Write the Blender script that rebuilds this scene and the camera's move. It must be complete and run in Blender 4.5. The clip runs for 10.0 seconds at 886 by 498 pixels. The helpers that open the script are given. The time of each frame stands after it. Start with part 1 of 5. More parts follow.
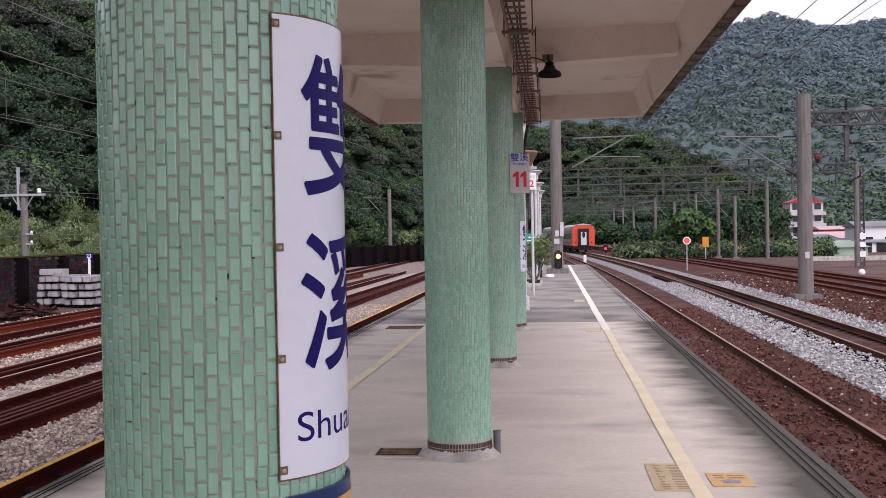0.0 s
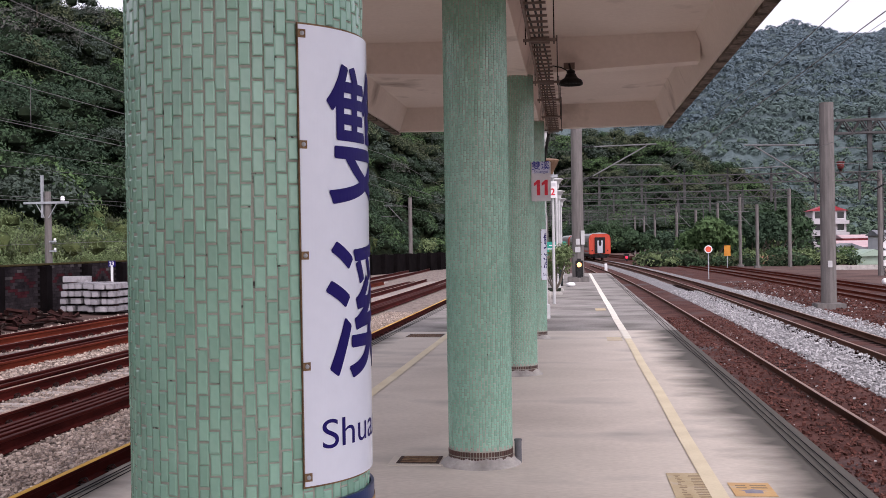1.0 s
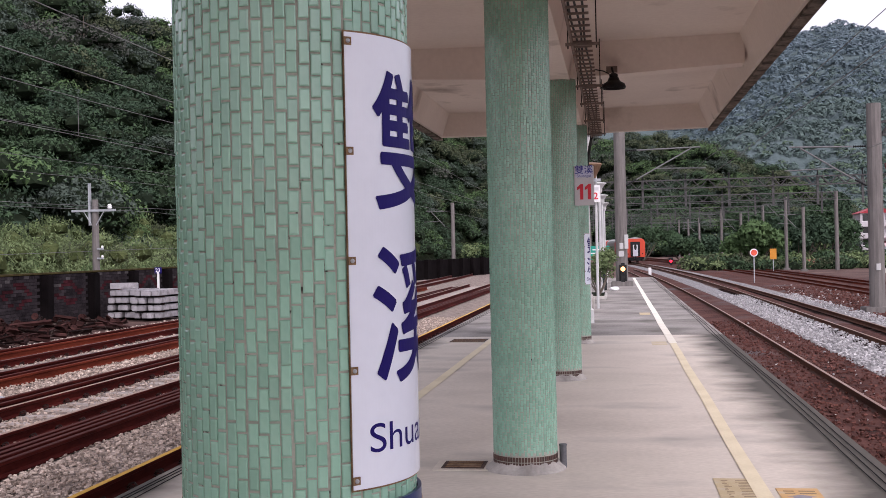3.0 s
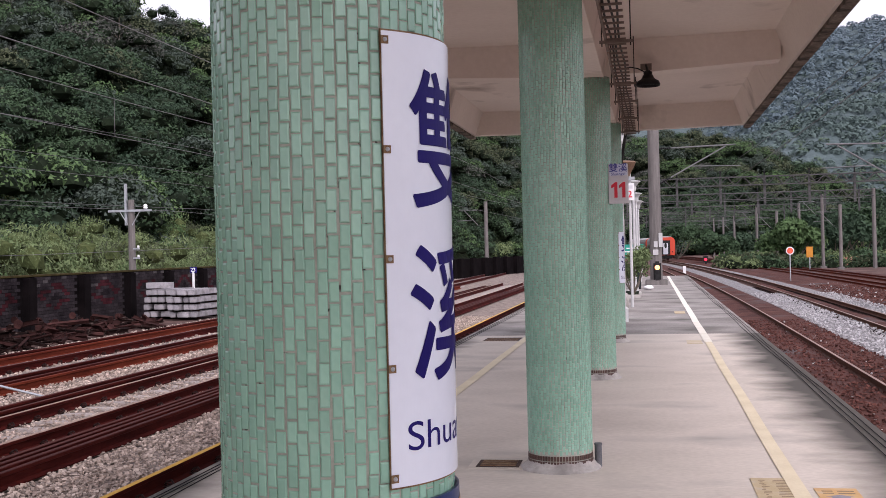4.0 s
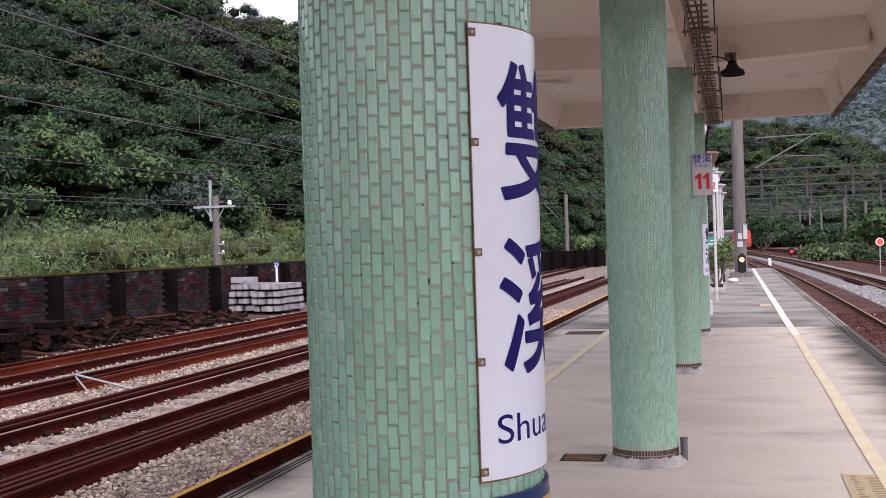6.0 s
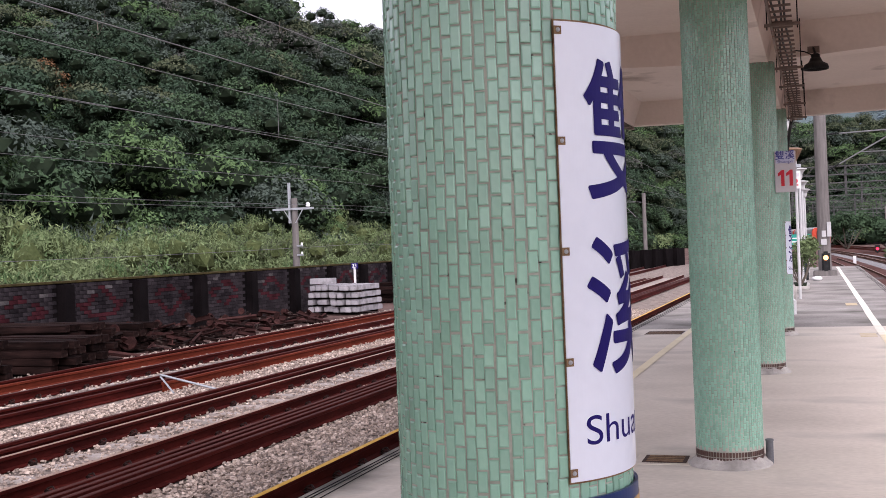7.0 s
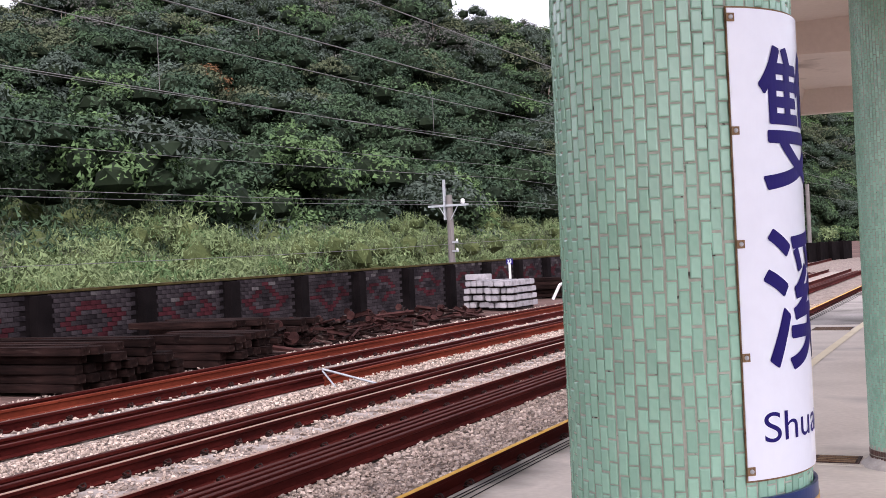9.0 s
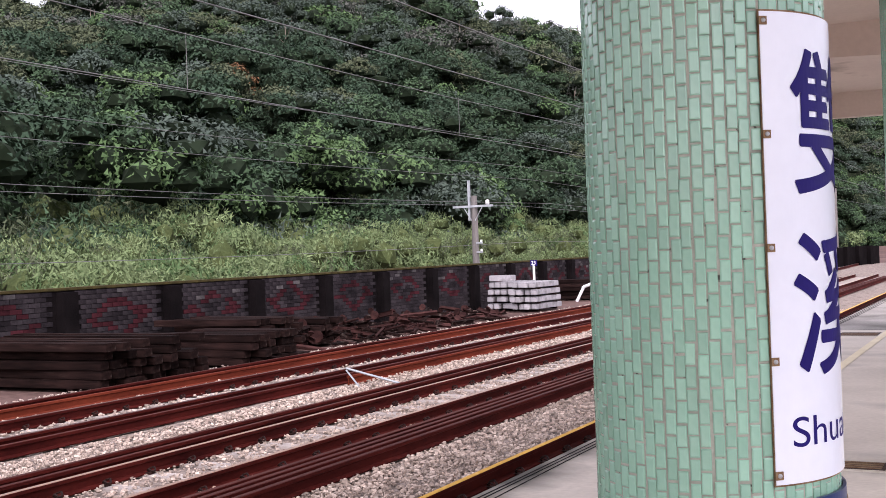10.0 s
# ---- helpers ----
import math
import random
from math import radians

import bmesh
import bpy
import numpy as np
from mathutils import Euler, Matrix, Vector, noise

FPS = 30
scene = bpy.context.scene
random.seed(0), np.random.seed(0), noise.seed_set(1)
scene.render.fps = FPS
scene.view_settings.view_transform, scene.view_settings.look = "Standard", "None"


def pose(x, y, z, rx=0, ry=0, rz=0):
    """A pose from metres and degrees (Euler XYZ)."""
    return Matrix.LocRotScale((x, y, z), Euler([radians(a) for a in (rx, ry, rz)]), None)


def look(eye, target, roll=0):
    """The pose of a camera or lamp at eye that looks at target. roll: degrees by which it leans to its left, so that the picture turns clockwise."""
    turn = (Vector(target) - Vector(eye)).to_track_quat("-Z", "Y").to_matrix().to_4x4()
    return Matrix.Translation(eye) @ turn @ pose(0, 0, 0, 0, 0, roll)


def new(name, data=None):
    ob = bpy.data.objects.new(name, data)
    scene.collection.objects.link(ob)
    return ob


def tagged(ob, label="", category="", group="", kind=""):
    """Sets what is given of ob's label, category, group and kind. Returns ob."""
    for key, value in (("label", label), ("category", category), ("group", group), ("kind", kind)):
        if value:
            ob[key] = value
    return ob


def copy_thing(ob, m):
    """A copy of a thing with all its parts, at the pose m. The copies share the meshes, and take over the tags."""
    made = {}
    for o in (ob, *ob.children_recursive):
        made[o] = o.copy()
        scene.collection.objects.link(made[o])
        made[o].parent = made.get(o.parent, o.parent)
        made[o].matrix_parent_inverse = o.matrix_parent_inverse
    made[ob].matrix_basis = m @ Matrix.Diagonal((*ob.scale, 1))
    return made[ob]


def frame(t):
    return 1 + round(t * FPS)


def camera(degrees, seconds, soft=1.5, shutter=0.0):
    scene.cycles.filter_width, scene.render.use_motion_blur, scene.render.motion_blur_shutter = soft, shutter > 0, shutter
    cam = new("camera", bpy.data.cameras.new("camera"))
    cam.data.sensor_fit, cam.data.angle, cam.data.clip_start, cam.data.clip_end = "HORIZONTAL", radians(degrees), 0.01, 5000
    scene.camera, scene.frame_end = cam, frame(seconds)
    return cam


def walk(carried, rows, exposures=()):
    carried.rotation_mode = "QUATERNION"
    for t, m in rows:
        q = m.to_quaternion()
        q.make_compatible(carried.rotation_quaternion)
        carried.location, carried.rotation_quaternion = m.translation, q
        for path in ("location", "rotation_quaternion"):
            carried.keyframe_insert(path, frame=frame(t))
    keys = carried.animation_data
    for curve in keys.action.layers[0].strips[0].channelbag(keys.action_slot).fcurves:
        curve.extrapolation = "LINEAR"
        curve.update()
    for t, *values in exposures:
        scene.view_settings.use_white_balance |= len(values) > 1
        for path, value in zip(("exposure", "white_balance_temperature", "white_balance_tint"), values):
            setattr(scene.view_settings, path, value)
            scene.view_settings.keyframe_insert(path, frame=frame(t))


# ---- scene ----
cam = camera(43.0, 10.0, soft=0.8)
PATH = [
    (0, (0.0, 0.0, 1.72), (-0.191, 1.991, 1.696), -1.0),
    (0.5, (-0.002, -0.002, 1.72), (-0.215, 1.986, 1.701), -1.0),
    (1, (-0.006, -0.012, 1.721), (-0.233, 1.975, 1.712), -0.9),
    (1.5, (-0.006, -0.013, 1.721), (-0.251, 1.972, 1.717), -1.0),
    (2, (-0.009, -0.018, 1.721), (-0.27, 1.965, 1.719), -1.1),
    (2.5, (-0.009, -0.022, 1.721), (-0.286, 1.959, 1.721), -1.2),
    (4, (-0.02, -0.024, 1.719), (-0.38, 1.943, 1.72), -1.4),
    (4.5, (-0.023, -0.02, 1.72), (-0.406, 1.943, 1.718), -1.6),
    (5, (-0.027, -0.019, 1.719), (-0.441, 1.938, 1.714), -1.7),
    (6.5, (-0.047, -0.023, 1.718), (-0.604, 1.898, 1.714), -1.9),
    (7, (-0.059, -0.023, 1.718), (-0.688, 1.875, 1.717), -2.2),
    (7.5, (-0.068, -0.026, 1.717), (-0.779, 1.844, 1.716), -2.6),
    (8, (-0.075, -0.028, 1.717), (-0.848, 1.816, 1.716), -2.7),
    (8.5, (-0.081, -0.03, 1.717), (-0.913, 1.789, 1.716), -2.8),
    (9, (-0.087, -0.036, 1.717), (-0.969, 1.759, 1.72), -2.7),
    (9.5, (-0.089, -0.044, 1.716), (-1.004, 1.735, 1.722), -2.4),
    (10, (-0.093, -0.048, 1.717), (-1.013, 1.728, 1.723), -2.1),
]
EXPOSURES = [(0, 0.82), (2.5, 0.87), (5, 0.95), (6.5, 1.06), (8, 1.34), (10, 1.54)]
walk(cam, [(t, look(eye, target, roll)) for t, eye, target, roll in PATH], [(t, stops, 6350, 25) for t, stops in EXPOSURES])

# ---- light ----
world = bpy.data.worlds.new("overcast_sky")
scene.world = world
world.use_nodes = True
wn, wl = world.node_tree.nodes, world.node_tree.links
sky = wn.new("ShaderNodeTexSky")
sky.sky_type, sky.sun_disc = "NISHITA", False
sky.sun_elevation, sky.sun_rotation = radians(50), radians(146)
sky.air_density, sky.dust_density = 1.0, 3.0
grey = wn.new("ShaderNodeHueSaturation")
grey.inputs["Saturation"].default_value = 0.22
wl.new(sky.outputs[0], grey.inputs["Color"])
wl.new(grey.outputs[0], wn["Background"].inputs["Color"])
wn["Background"].inputs["Strength"].default_value = 0.147
sun = new("sun", bpy.data.lights.new("sun", "SUN"))
sun.data.energy, sun.data.angle, sun.data.color = 0.4, radians(25), (1.0, 0.97, 0.92)
sun.matrix_world = look((28, -42, 60), (0, 0, 0))


# ---- materials ----
def surface(name, dark, light, scale=6.0, fine=60.0, rough=0.7, bump=0.15, metal=0.0, island=0.0, thing=0.0, stain=None, stretch=(1, 1, 1), depth=0.01):
    """Two-scale noise between two colours, with relief; island and thing vary single pieces; stain: (colour, scale, amount)."""
    m = bpy.data.materials.new(name)
    m.use_nodes = True
    n, l = m.node_tree.nodes, m.node_tree.links
    b = n["Principled BSDF"]
    tc, mp = n.new("ShaderNodeTexCoord"), n.new("ShaderNodeMapping")
    mp.inputs["Scale"].default_value = stretch
    l.new(tc.outputs["Object"], mp.inputs["Vector"])
    big, small = n.new("ShaderNodeTexNoise"), n.new("ShaderNodeTexNoise")
    big.inputs["Scale"].default_value, big.inputs["Detail"].default_value = scale, 5
    small.inputs["Scale"].default_value, small.inputs["Detail"].default_value = fine, 3
    for t in (big, small):
        l.new(mp.outputs[0], t.inputs["Vector"])
    mixf = n.new("ShaderNodeMath")
    mixf.operation = "MULTIPLY_ADD"
    l.new(small.outputs["Fac"], mixf.inputs[0])
    mixf.inputs[1].default_value = 0.5
    l.new(big.outputs["Fac"], mixf.inputs[2])
    ramp = n.new("ShaderNodeMapRange")
    ramp.inputs["From Min"].default_value, ramp.inputs["From Max"].default_value = 0.5, 1.0
    l.new(mixf.outputs[0], ramp.inputs["Value"])
    mix = n.new("ShaderNodeMix")
    mix.data_type = "RGBA"
    mix.inputs["A"].default_value, mix.inputs["B"].default_value = (*dark, 1), (*light, 1)
    l.new(ramp.outputs[0], mix.inputs["Factor"])
    colour = mix.outputs["Result"]
    if stain:
        sn = n.new("ShaderNodeTexNoise")
        sn.inputs["Scale"].default_value, sn.inputs["Detail"].default_value = stain[1], 6
        l.new(mp.outputs[0], sn.inputs["Vector"])
        sr = n.new("ShaderNodeMapRange")
        sr.inputs["From Min"].default_value, sr.inputs["From Max"].default_value = 0.62 - 0.2 * stain[2], 0.72
        l.new(sn.outputs["Fac"], sr.inputs["Value"])
        sm = n.new("ShaderNodeMix")
        sm.data_type = "RGBA"
        sm.inputs["B"].default_value = (*stain[0], 1)
        l.new(sr.outputs[0], sm.inputs["Factor"])
        l.new(colour, sm.inputs["A"])
        colour = sm.outputs["Result"]
    for amount, node, socket in ((island, "ShaderNodeNewGeometry", "Random Per Island"), (thing, "ShaderNodeObjectInfo", "Random")):
        if amount:
            src, hs, vr = n.new(node), n.new("ShaderNodeHueSaturation"), n.new("ShaderNodeMapRange")
            vr.inputs["To Min"].default_value, vr.inputs["To Max"].default_value = 1 - amount, 1 + amount
            l.new(src.outputs[socket], vr.inputs["Value"])
            l.new(vr.outputs[0], hs.inputs["Value"])
            l.new(colour, hs.inputs["Color"])
            colour = hs.outputs[0]
    l.new(colour, b.inputs["Base Color"])
    b.inputs["Roughness"].default_value, b.inputs["Metallic"].default_value = rough, metal
    b.inputs["Specular IOR Level"].default_value = 0.5 if rough < 0.5 else 0.12
    if bump:
        bp = n.new("ShaderNodeBump")
        bp.inputs["Strength"].default_value, bp.inputs["Distance"].default_value = bump, depth
        l.new(mixf.outputs[0], bp.inputs["Height"])
        l.new(bp.outputs[0], b.inputs["Normal"])
    return m


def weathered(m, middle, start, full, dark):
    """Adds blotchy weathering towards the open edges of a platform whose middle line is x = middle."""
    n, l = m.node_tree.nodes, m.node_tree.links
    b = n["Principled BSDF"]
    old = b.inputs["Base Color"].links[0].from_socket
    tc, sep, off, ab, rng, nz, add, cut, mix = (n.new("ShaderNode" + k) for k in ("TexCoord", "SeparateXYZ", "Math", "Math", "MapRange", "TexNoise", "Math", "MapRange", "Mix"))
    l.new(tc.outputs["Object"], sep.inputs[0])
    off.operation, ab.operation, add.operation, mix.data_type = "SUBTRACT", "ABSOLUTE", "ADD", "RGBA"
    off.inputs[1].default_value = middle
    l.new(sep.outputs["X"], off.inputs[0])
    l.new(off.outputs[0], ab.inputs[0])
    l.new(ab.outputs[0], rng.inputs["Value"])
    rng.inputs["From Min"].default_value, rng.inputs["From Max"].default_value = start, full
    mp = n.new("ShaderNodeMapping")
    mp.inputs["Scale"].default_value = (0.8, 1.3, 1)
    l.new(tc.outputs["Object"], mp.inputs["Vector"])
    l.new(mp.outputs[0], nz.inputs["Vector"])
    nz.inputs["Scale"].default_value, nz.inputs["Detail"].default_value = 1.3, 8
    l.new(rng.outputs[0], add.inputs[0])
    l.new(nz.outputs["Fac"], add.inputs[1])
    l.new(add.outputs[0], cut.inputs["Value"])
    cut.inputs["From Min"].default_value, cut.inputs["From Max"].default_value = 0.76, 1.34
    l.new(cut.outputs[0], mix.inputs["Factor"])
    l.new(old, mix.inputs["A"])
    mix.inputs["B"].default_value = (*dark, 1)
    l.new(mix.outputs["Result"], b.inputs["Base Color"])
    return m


def glow(name, colour, strength):
    m = surface(name, colour, colour, bump=0)
    b = m.node_tree.nodes["Principled BSDF"]
    b.inputs["Emission Color"].default_value, b.inputs["Emission Strength"].default_value = (*colour, 1), strength
    return m


TILE = surface("green_glazed_tile", (0.228, 0.43, 0.322), (0.305, 0.515, 0.405), 3, 40, 0.12, 0.1, thing=0.12, depth=0.002)
TILE_JOINED = surface("green_glazed_tile_field", (0.228, 0.43, 0.322), (0.305, 0.515, 0.405), 3, 40, 0.12, 0.1, island=0.12, depth=0.002)
GROUT = surface("grey_grout", (0.24, 0.25, 0.21), (0.44, 0.445, 0.385), 5, 70, 0.9, 0.3, stain=((0.06, 0.06, 0.05), 45, -0.15), depth=0.003)
BROWN_TILE = surface("brown_tile", (0.05, 0.025, 0.02), (0.10, 0.05, 0.04), 9, 60, 0.35, 0.1, island=0.25)
ENAMEL = surface("white_enamel", (0.71, 0.75, 0.84), (0.77, 0.81, 0.90), 3, 30, 0.22, 0.03)
NAVY = surface("navy_paint", (0.012, 0.007, 0.105), (0.016, 0.010, 0.13), 5, 50, 0.5, 0.03)
RUSTY_STEEL = surface("rusty_edge", (0.12, 0.06, 0.03), (0.30, 0.20, 0.12), 20, 120, 0.7, 0.2, metal=0.3)
CONCRETE = surface("platform_concrete", (0.47, 0.422, 0.362), (0.67, 0.606, 0.53), 0.7, 26, 0.75, 0.12, stain=((0.37, 0.34, 0.30), 0.7, 0.3), stretch=(0.7, 1.1, 1))
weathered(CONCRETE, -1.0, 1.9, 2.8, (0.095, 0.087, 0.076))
OLD_CONCRETE = surface("old_platform_concrete", (0.17, 0.155, 0.14), (0.36, 0.335, 0.31), 0.8, 18, 0.85, 0.2, stain=((0.11, 0.105, 0.09), 0.6, 0.5))
RAW_CONCRETE = surface("raw_concrete", (0.33, 0.31, 0.29), (0.52, 0.49, 0.455), 3, 40, 0.85, 0.3, stain=((0.16, 0.15, 0.14), 1.6, 0.3))
MAST_CONCRETE = surface("mast_concrete", (0.115, 0.105, 0.10), (0.20, 0.185, 0.175), 2, 30, 0.85, 0.2, stretch=(4, 4, 0.5))
CANOPY = surface("beige_canopy_paint", (0.74, 0.65, 0.585), (0.85, 0.76, 0.69), 0.6, 18, 0.8, 0.1, stain=((0.42, 0.345, 0.30), 0.9, 0.15))
MOULD = surface("mouldy_canopy_edge", (0.03, 0.027, 0.022), (0.30, 0.25, 0.21), 5, 30, 0.9, 0.3, stain=((0.03, 0.03, 0.025), 3.0, 0.5))
CREAM_LINE = surface("cream_line_paint", (0.62, 0.54, 0.37), (0.74, 0.66, 0.48), 2, 60, 0.7, 0.1)
WHITE_LINE = surface("white_line_paint", (0.66, 0.62, 0.52), (0.8, 0.77, 0.68), 2, 60, 0.7, 0.1)
RUST = surface("rusty_rail", (0.030, 0.0046, 0.0042), (0.082, 0.0130, 0.0100), 3, 40, 0.7, 0.15, metal=0.15, stretch=(1, 0.25, 1))
BROWN_RAIL = surface("brown_running_rail", (0.060, 0.024, 0.014), (0.13, 0.055, 0.032), 3, 40, 0.7, 0.15, metal=0.1, stretch=(1, 0.25, 1))
STORED_HEAD = surface("stored_rail_head", (0.038, 0.011, 0.009), (0.085, 0.028, 0.022), 2, 30, 0.6, 0.05, stretch=(1, 0.1, 1))
ORANGE_RUST = surface("fresh_rust_rail", (0.085, 0.016, 0.009), (0.165, 0.034, 0.017), 3, 40, 0.7, 0.15, metal=0.1, stretch=(1, 0.25, 1))
HEAD = surface("dull_rail_head", (0.055, 0.026, 0.022), (0.13, 0.078, 0.068), 2, 30, 0.5, 0.05, metal=0.3, stretch=(1, 0.1, 1))
BRIGHT_HEAD = surface("run_rail_head", (0.24, 0.13, 0.085), (0.38, 0.24, 0.17), 2, 30, 0.4, 0.05, metal=0.4, stretch=(1, 0.1, 1))
YELLOW_RAIL = surface("yellow_painted_rail_head", (0.45, 0.22, 0.03), (0.66, 0.40, 0.07), 2, 40, 0.6, 0.1, stretch=(1, 0.2, 1))
CLIP = surface("rusty_black_clip", (0.010, 0.005, 0.0045), (0.032, 0.014, 0.011), 20, 80, 0.6, 0.1)
SLEEPER = surface("concrete_sleeper", (0.26, 0.225, 0.205), (0.42, 0.375, 0.345), 3, 40, 0.85, 0.25, thing=0.1)
# the pale greyish blotches stand in for light caught on the timbers' tops
OLD_TIMBER = surface("old_timber", (0.004, 0.0024, 0.0022), (0.022, 0.0115, 0.0100), 3, 40, 0.85, 0.5, thing=0.5, stain=((0.075, 0.058, 0.050), 1.3, 0.2), stretch=(0.6, 6, 6))
STONE = surface("pale_ballast_stone", (0.25, 0.19, 0.155), (0.53, 0.44, 0.375), 5, 60, 0.85, 0.2, island=0.38)
GREY_STONE = surface("grey_ballast_stone", (0.28, 0.27, 0.27), (0.47, 0.46, 0.46), 5, 60, 0.85, 0.2, island=0.35)
RED_STONE = surface("rust_stained_stone", (0.055, 0.021, 0.017), (0.15, 0.066, 0.053), 5, 60, 0.9, 0.2, island=0.4)
PALE_BED = surface("pale_ballast_bed", (0.10, 0.078, 0.066), (0.34, 0.28, 0.245), 5, 16, 0.9, 1.0, depth=0.05)
GREY_BED = surface("grey_ballast_bed", (0.10, 0.096, 0.096), (0.34, 0.33, 0.33), 5, 14, 0.9, 1.0, depth=0.05)
RED_BED = surface("rust_stained_bed", (0.034, 0.0125, 0.010), (0.125, 0.055, 0.044), 1.2, 14, 0.9, 1.0, stain=((0.10, 0.085, 0.085), 0.4, 0.3), depth=0.05)
BRICKS = []
for k, (name, lo, hi) in enumerate((("sooty_brick", (0.009, 0.0075, 0.009), (0.042, 0.035, 0.038)), ("red_painted_brick", (0.020, 0.0065, 0.008), (0.058, 0.015, 0.019)), ("black_painted_brick", (0.006, 0.005, 0.006), (0.022, 0.018, 0.020)), ("limed_brick", (0.03, 0.027, 0.029), (0.11, 0.10, 0.098)))):
    BRICKS.append((surface(name, lo, hi, 1.6, 22, 0.92, 0.4, thing=0.25), surface(name + "_field", lo, hi, 1.6, 22, 0.92, 0.4, island=0.25)))
SOOT = surface("sooty_mortar", (0.003, 0.0024, 0.0027), (0.010, 0.0078, 0.0082), 2, 40, 0.95, 0.3)
DARK_SCRAP = surface("dark_rusted_scrap", (0.016, 0.0075, 0.0075), (0.055, 0.024, 0.021), 4, 40, 0.85, 0.3, thing=0.4)
MOSS = surface("mossy_coping", (0.022, 0.018, 0.008), (0.075, 0.058, 0.02), 4, 40, 0.95, 0.5)
STEEL = surface("galvanised_steel", (0.34, 0.36, 0.38), (0.46, 0.48, 0.5), 5, 50, 0.5, 0.05, metal=0.5)
TRUSS = surface("dull_truss_steel", (0.05, 0.05, 0.051), (0.11, 0.108, 0.106), 5, 50, 0.6, 0.05, metal=0.3)
PALE_TUBE = surface("pale_galvanised_tube", (0.12, 0.12, 0.122), (0.20, 0.20, 0.202), 5, 50, 0.6, 0.05)
POST_PAINT = surface("dirty_white_paint", (0.40, 0.40, 0.40), (0.54, 0.54, 0.53), 3, 40, 0.6, 0.05)
WHITE_PAINT = surface("white_paint", (0.66, 0.66, 0.66), (0.8, 0.8, 0.79), 3, 40, 0.5, 0.05)
BLACK = surface("black_plastic", (0.012, 0.012, 0.013), (0.03, 0.03, 0.03), 8, 60, 0.5, 0.05)
CABLE = surface("matt_black_cable", (0.008, 0.008, 0.008), (0.02, 0.02, 0.02), 8, 60, 0.9, 0)
PORCELAIN = surface("porcelain", (0.7, 0.7, 0.7), (0.85, 0.85, 0.85), 5, 40, 0.2, 0)
TRAY = surface("painted_cable_ladder", (0.17, 0.13, 0.11), (0.28, 0.22, 0.19), 6, 60, 0.7, 0.1, stain=((0.16, 0.06, 0.03), 6, 0.2))
SIGN_GREY = surface("grey_sign_face", (0.50, 0.48, 0.50), (0.60, 0.58, 0.60), 3, 30, 0.4, 0.03)
RED_PAINT = surface("red_sign_paint", (0.55, 0.012, 0.03), (0.65, 0.02, 0.04), 5, 40, 0.4, 0.03)
BLUE_PAINT = surface("blue_sign_paint", (0.03, 0.035, 0.22), (0.05, 0.055, 0.3), 5, 40, 0.4, 0.03)
TRAIN_ORANGE = surface("train_orange", (0.52, 0.052, 0.02), (0.62, 0.07, 0.03), 0.5, 12, 0.4, 0.02)
TRAIN_GREY = surface("train_grey", (0.34, 0.34, 0.335), (0.45, 0.45, 0.44), 0.5, 12, 0.45, 0.02)
GLASS = surface("dark_window_glass", (0.015, 0.017, 0.018), (0.03, 0.032, 0.034), 2, 10, 0.08, 0)
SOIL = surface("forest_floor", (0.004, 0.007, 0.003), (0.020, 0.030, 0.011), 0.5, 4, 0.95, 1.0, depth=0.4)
BARK = surface("bark", (0.09, 0.075, 0.06), (0.20, 0.17, 0.14), 3, 30, 0.9, 0.4)
GREENS = [
    surface("leaf_deep", (0.0230, 0.0435, 0.0260), (0.0410, 0.0704, 0.0405), 0.2, 4, 0.75, 0, island=0.15),
    surface("leaf_mid", (0.0320, 0.0589, 0.0304), (0.0538, 0.0934, 0.0463), 0.2, 4, 0.75, 0, island=0.15),
    surface("leaf_bright", (0.0563, 0.1024, 0.0405), (0.0870, 0.1434, 0.0579), 0.2, 4, 0.75, 0, island=0.15),
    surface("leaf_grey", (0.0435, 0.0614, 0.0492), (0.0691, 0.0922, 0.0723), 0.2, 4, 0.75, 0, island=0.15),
    surface("leaf_olive", (0.0538, 0.0678, 0.0376), (0.0819, 0.0973, 0.0536), 0.2, 4, 0.75, 0, island=0.15),
    surface("leaf_dry", (0.112, 0.059, 0.028), (0.154, 0.091, 0.042), 0.2, 4, 0.7, 0, island=0.4),
    surface("scrub_light", (0.100, 0.143, 0.060), (0.158, 0.205, 0.096), 0.3, 5, 0.75, 0, island=0.25),
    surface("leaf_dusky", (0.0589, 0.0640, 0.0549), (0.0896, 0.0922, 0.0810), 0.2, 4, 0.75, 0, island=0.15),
]
# near-black green that paints the shade seen in gaps between leaf sprays
SHADED_CORE = surface("shaded_inner_foliage", (0.010, 0.017, 0.010), (0.020, 0.031, 0.016), 0.3, 4, 0.95, 0)
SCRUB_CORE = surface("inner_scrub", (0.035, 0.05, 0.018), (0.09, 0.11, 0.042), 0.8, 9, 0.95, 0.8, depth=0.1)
# distance haze is mixed into these far greens, so they are paler and bluer
HAZED_GREEN = surface("hazed_forest", (0.064, 0.090, 0.091), (0.104, 0.138, 0.141), 0.06, 0.40, 0.95, 1.0, depth=1.5)
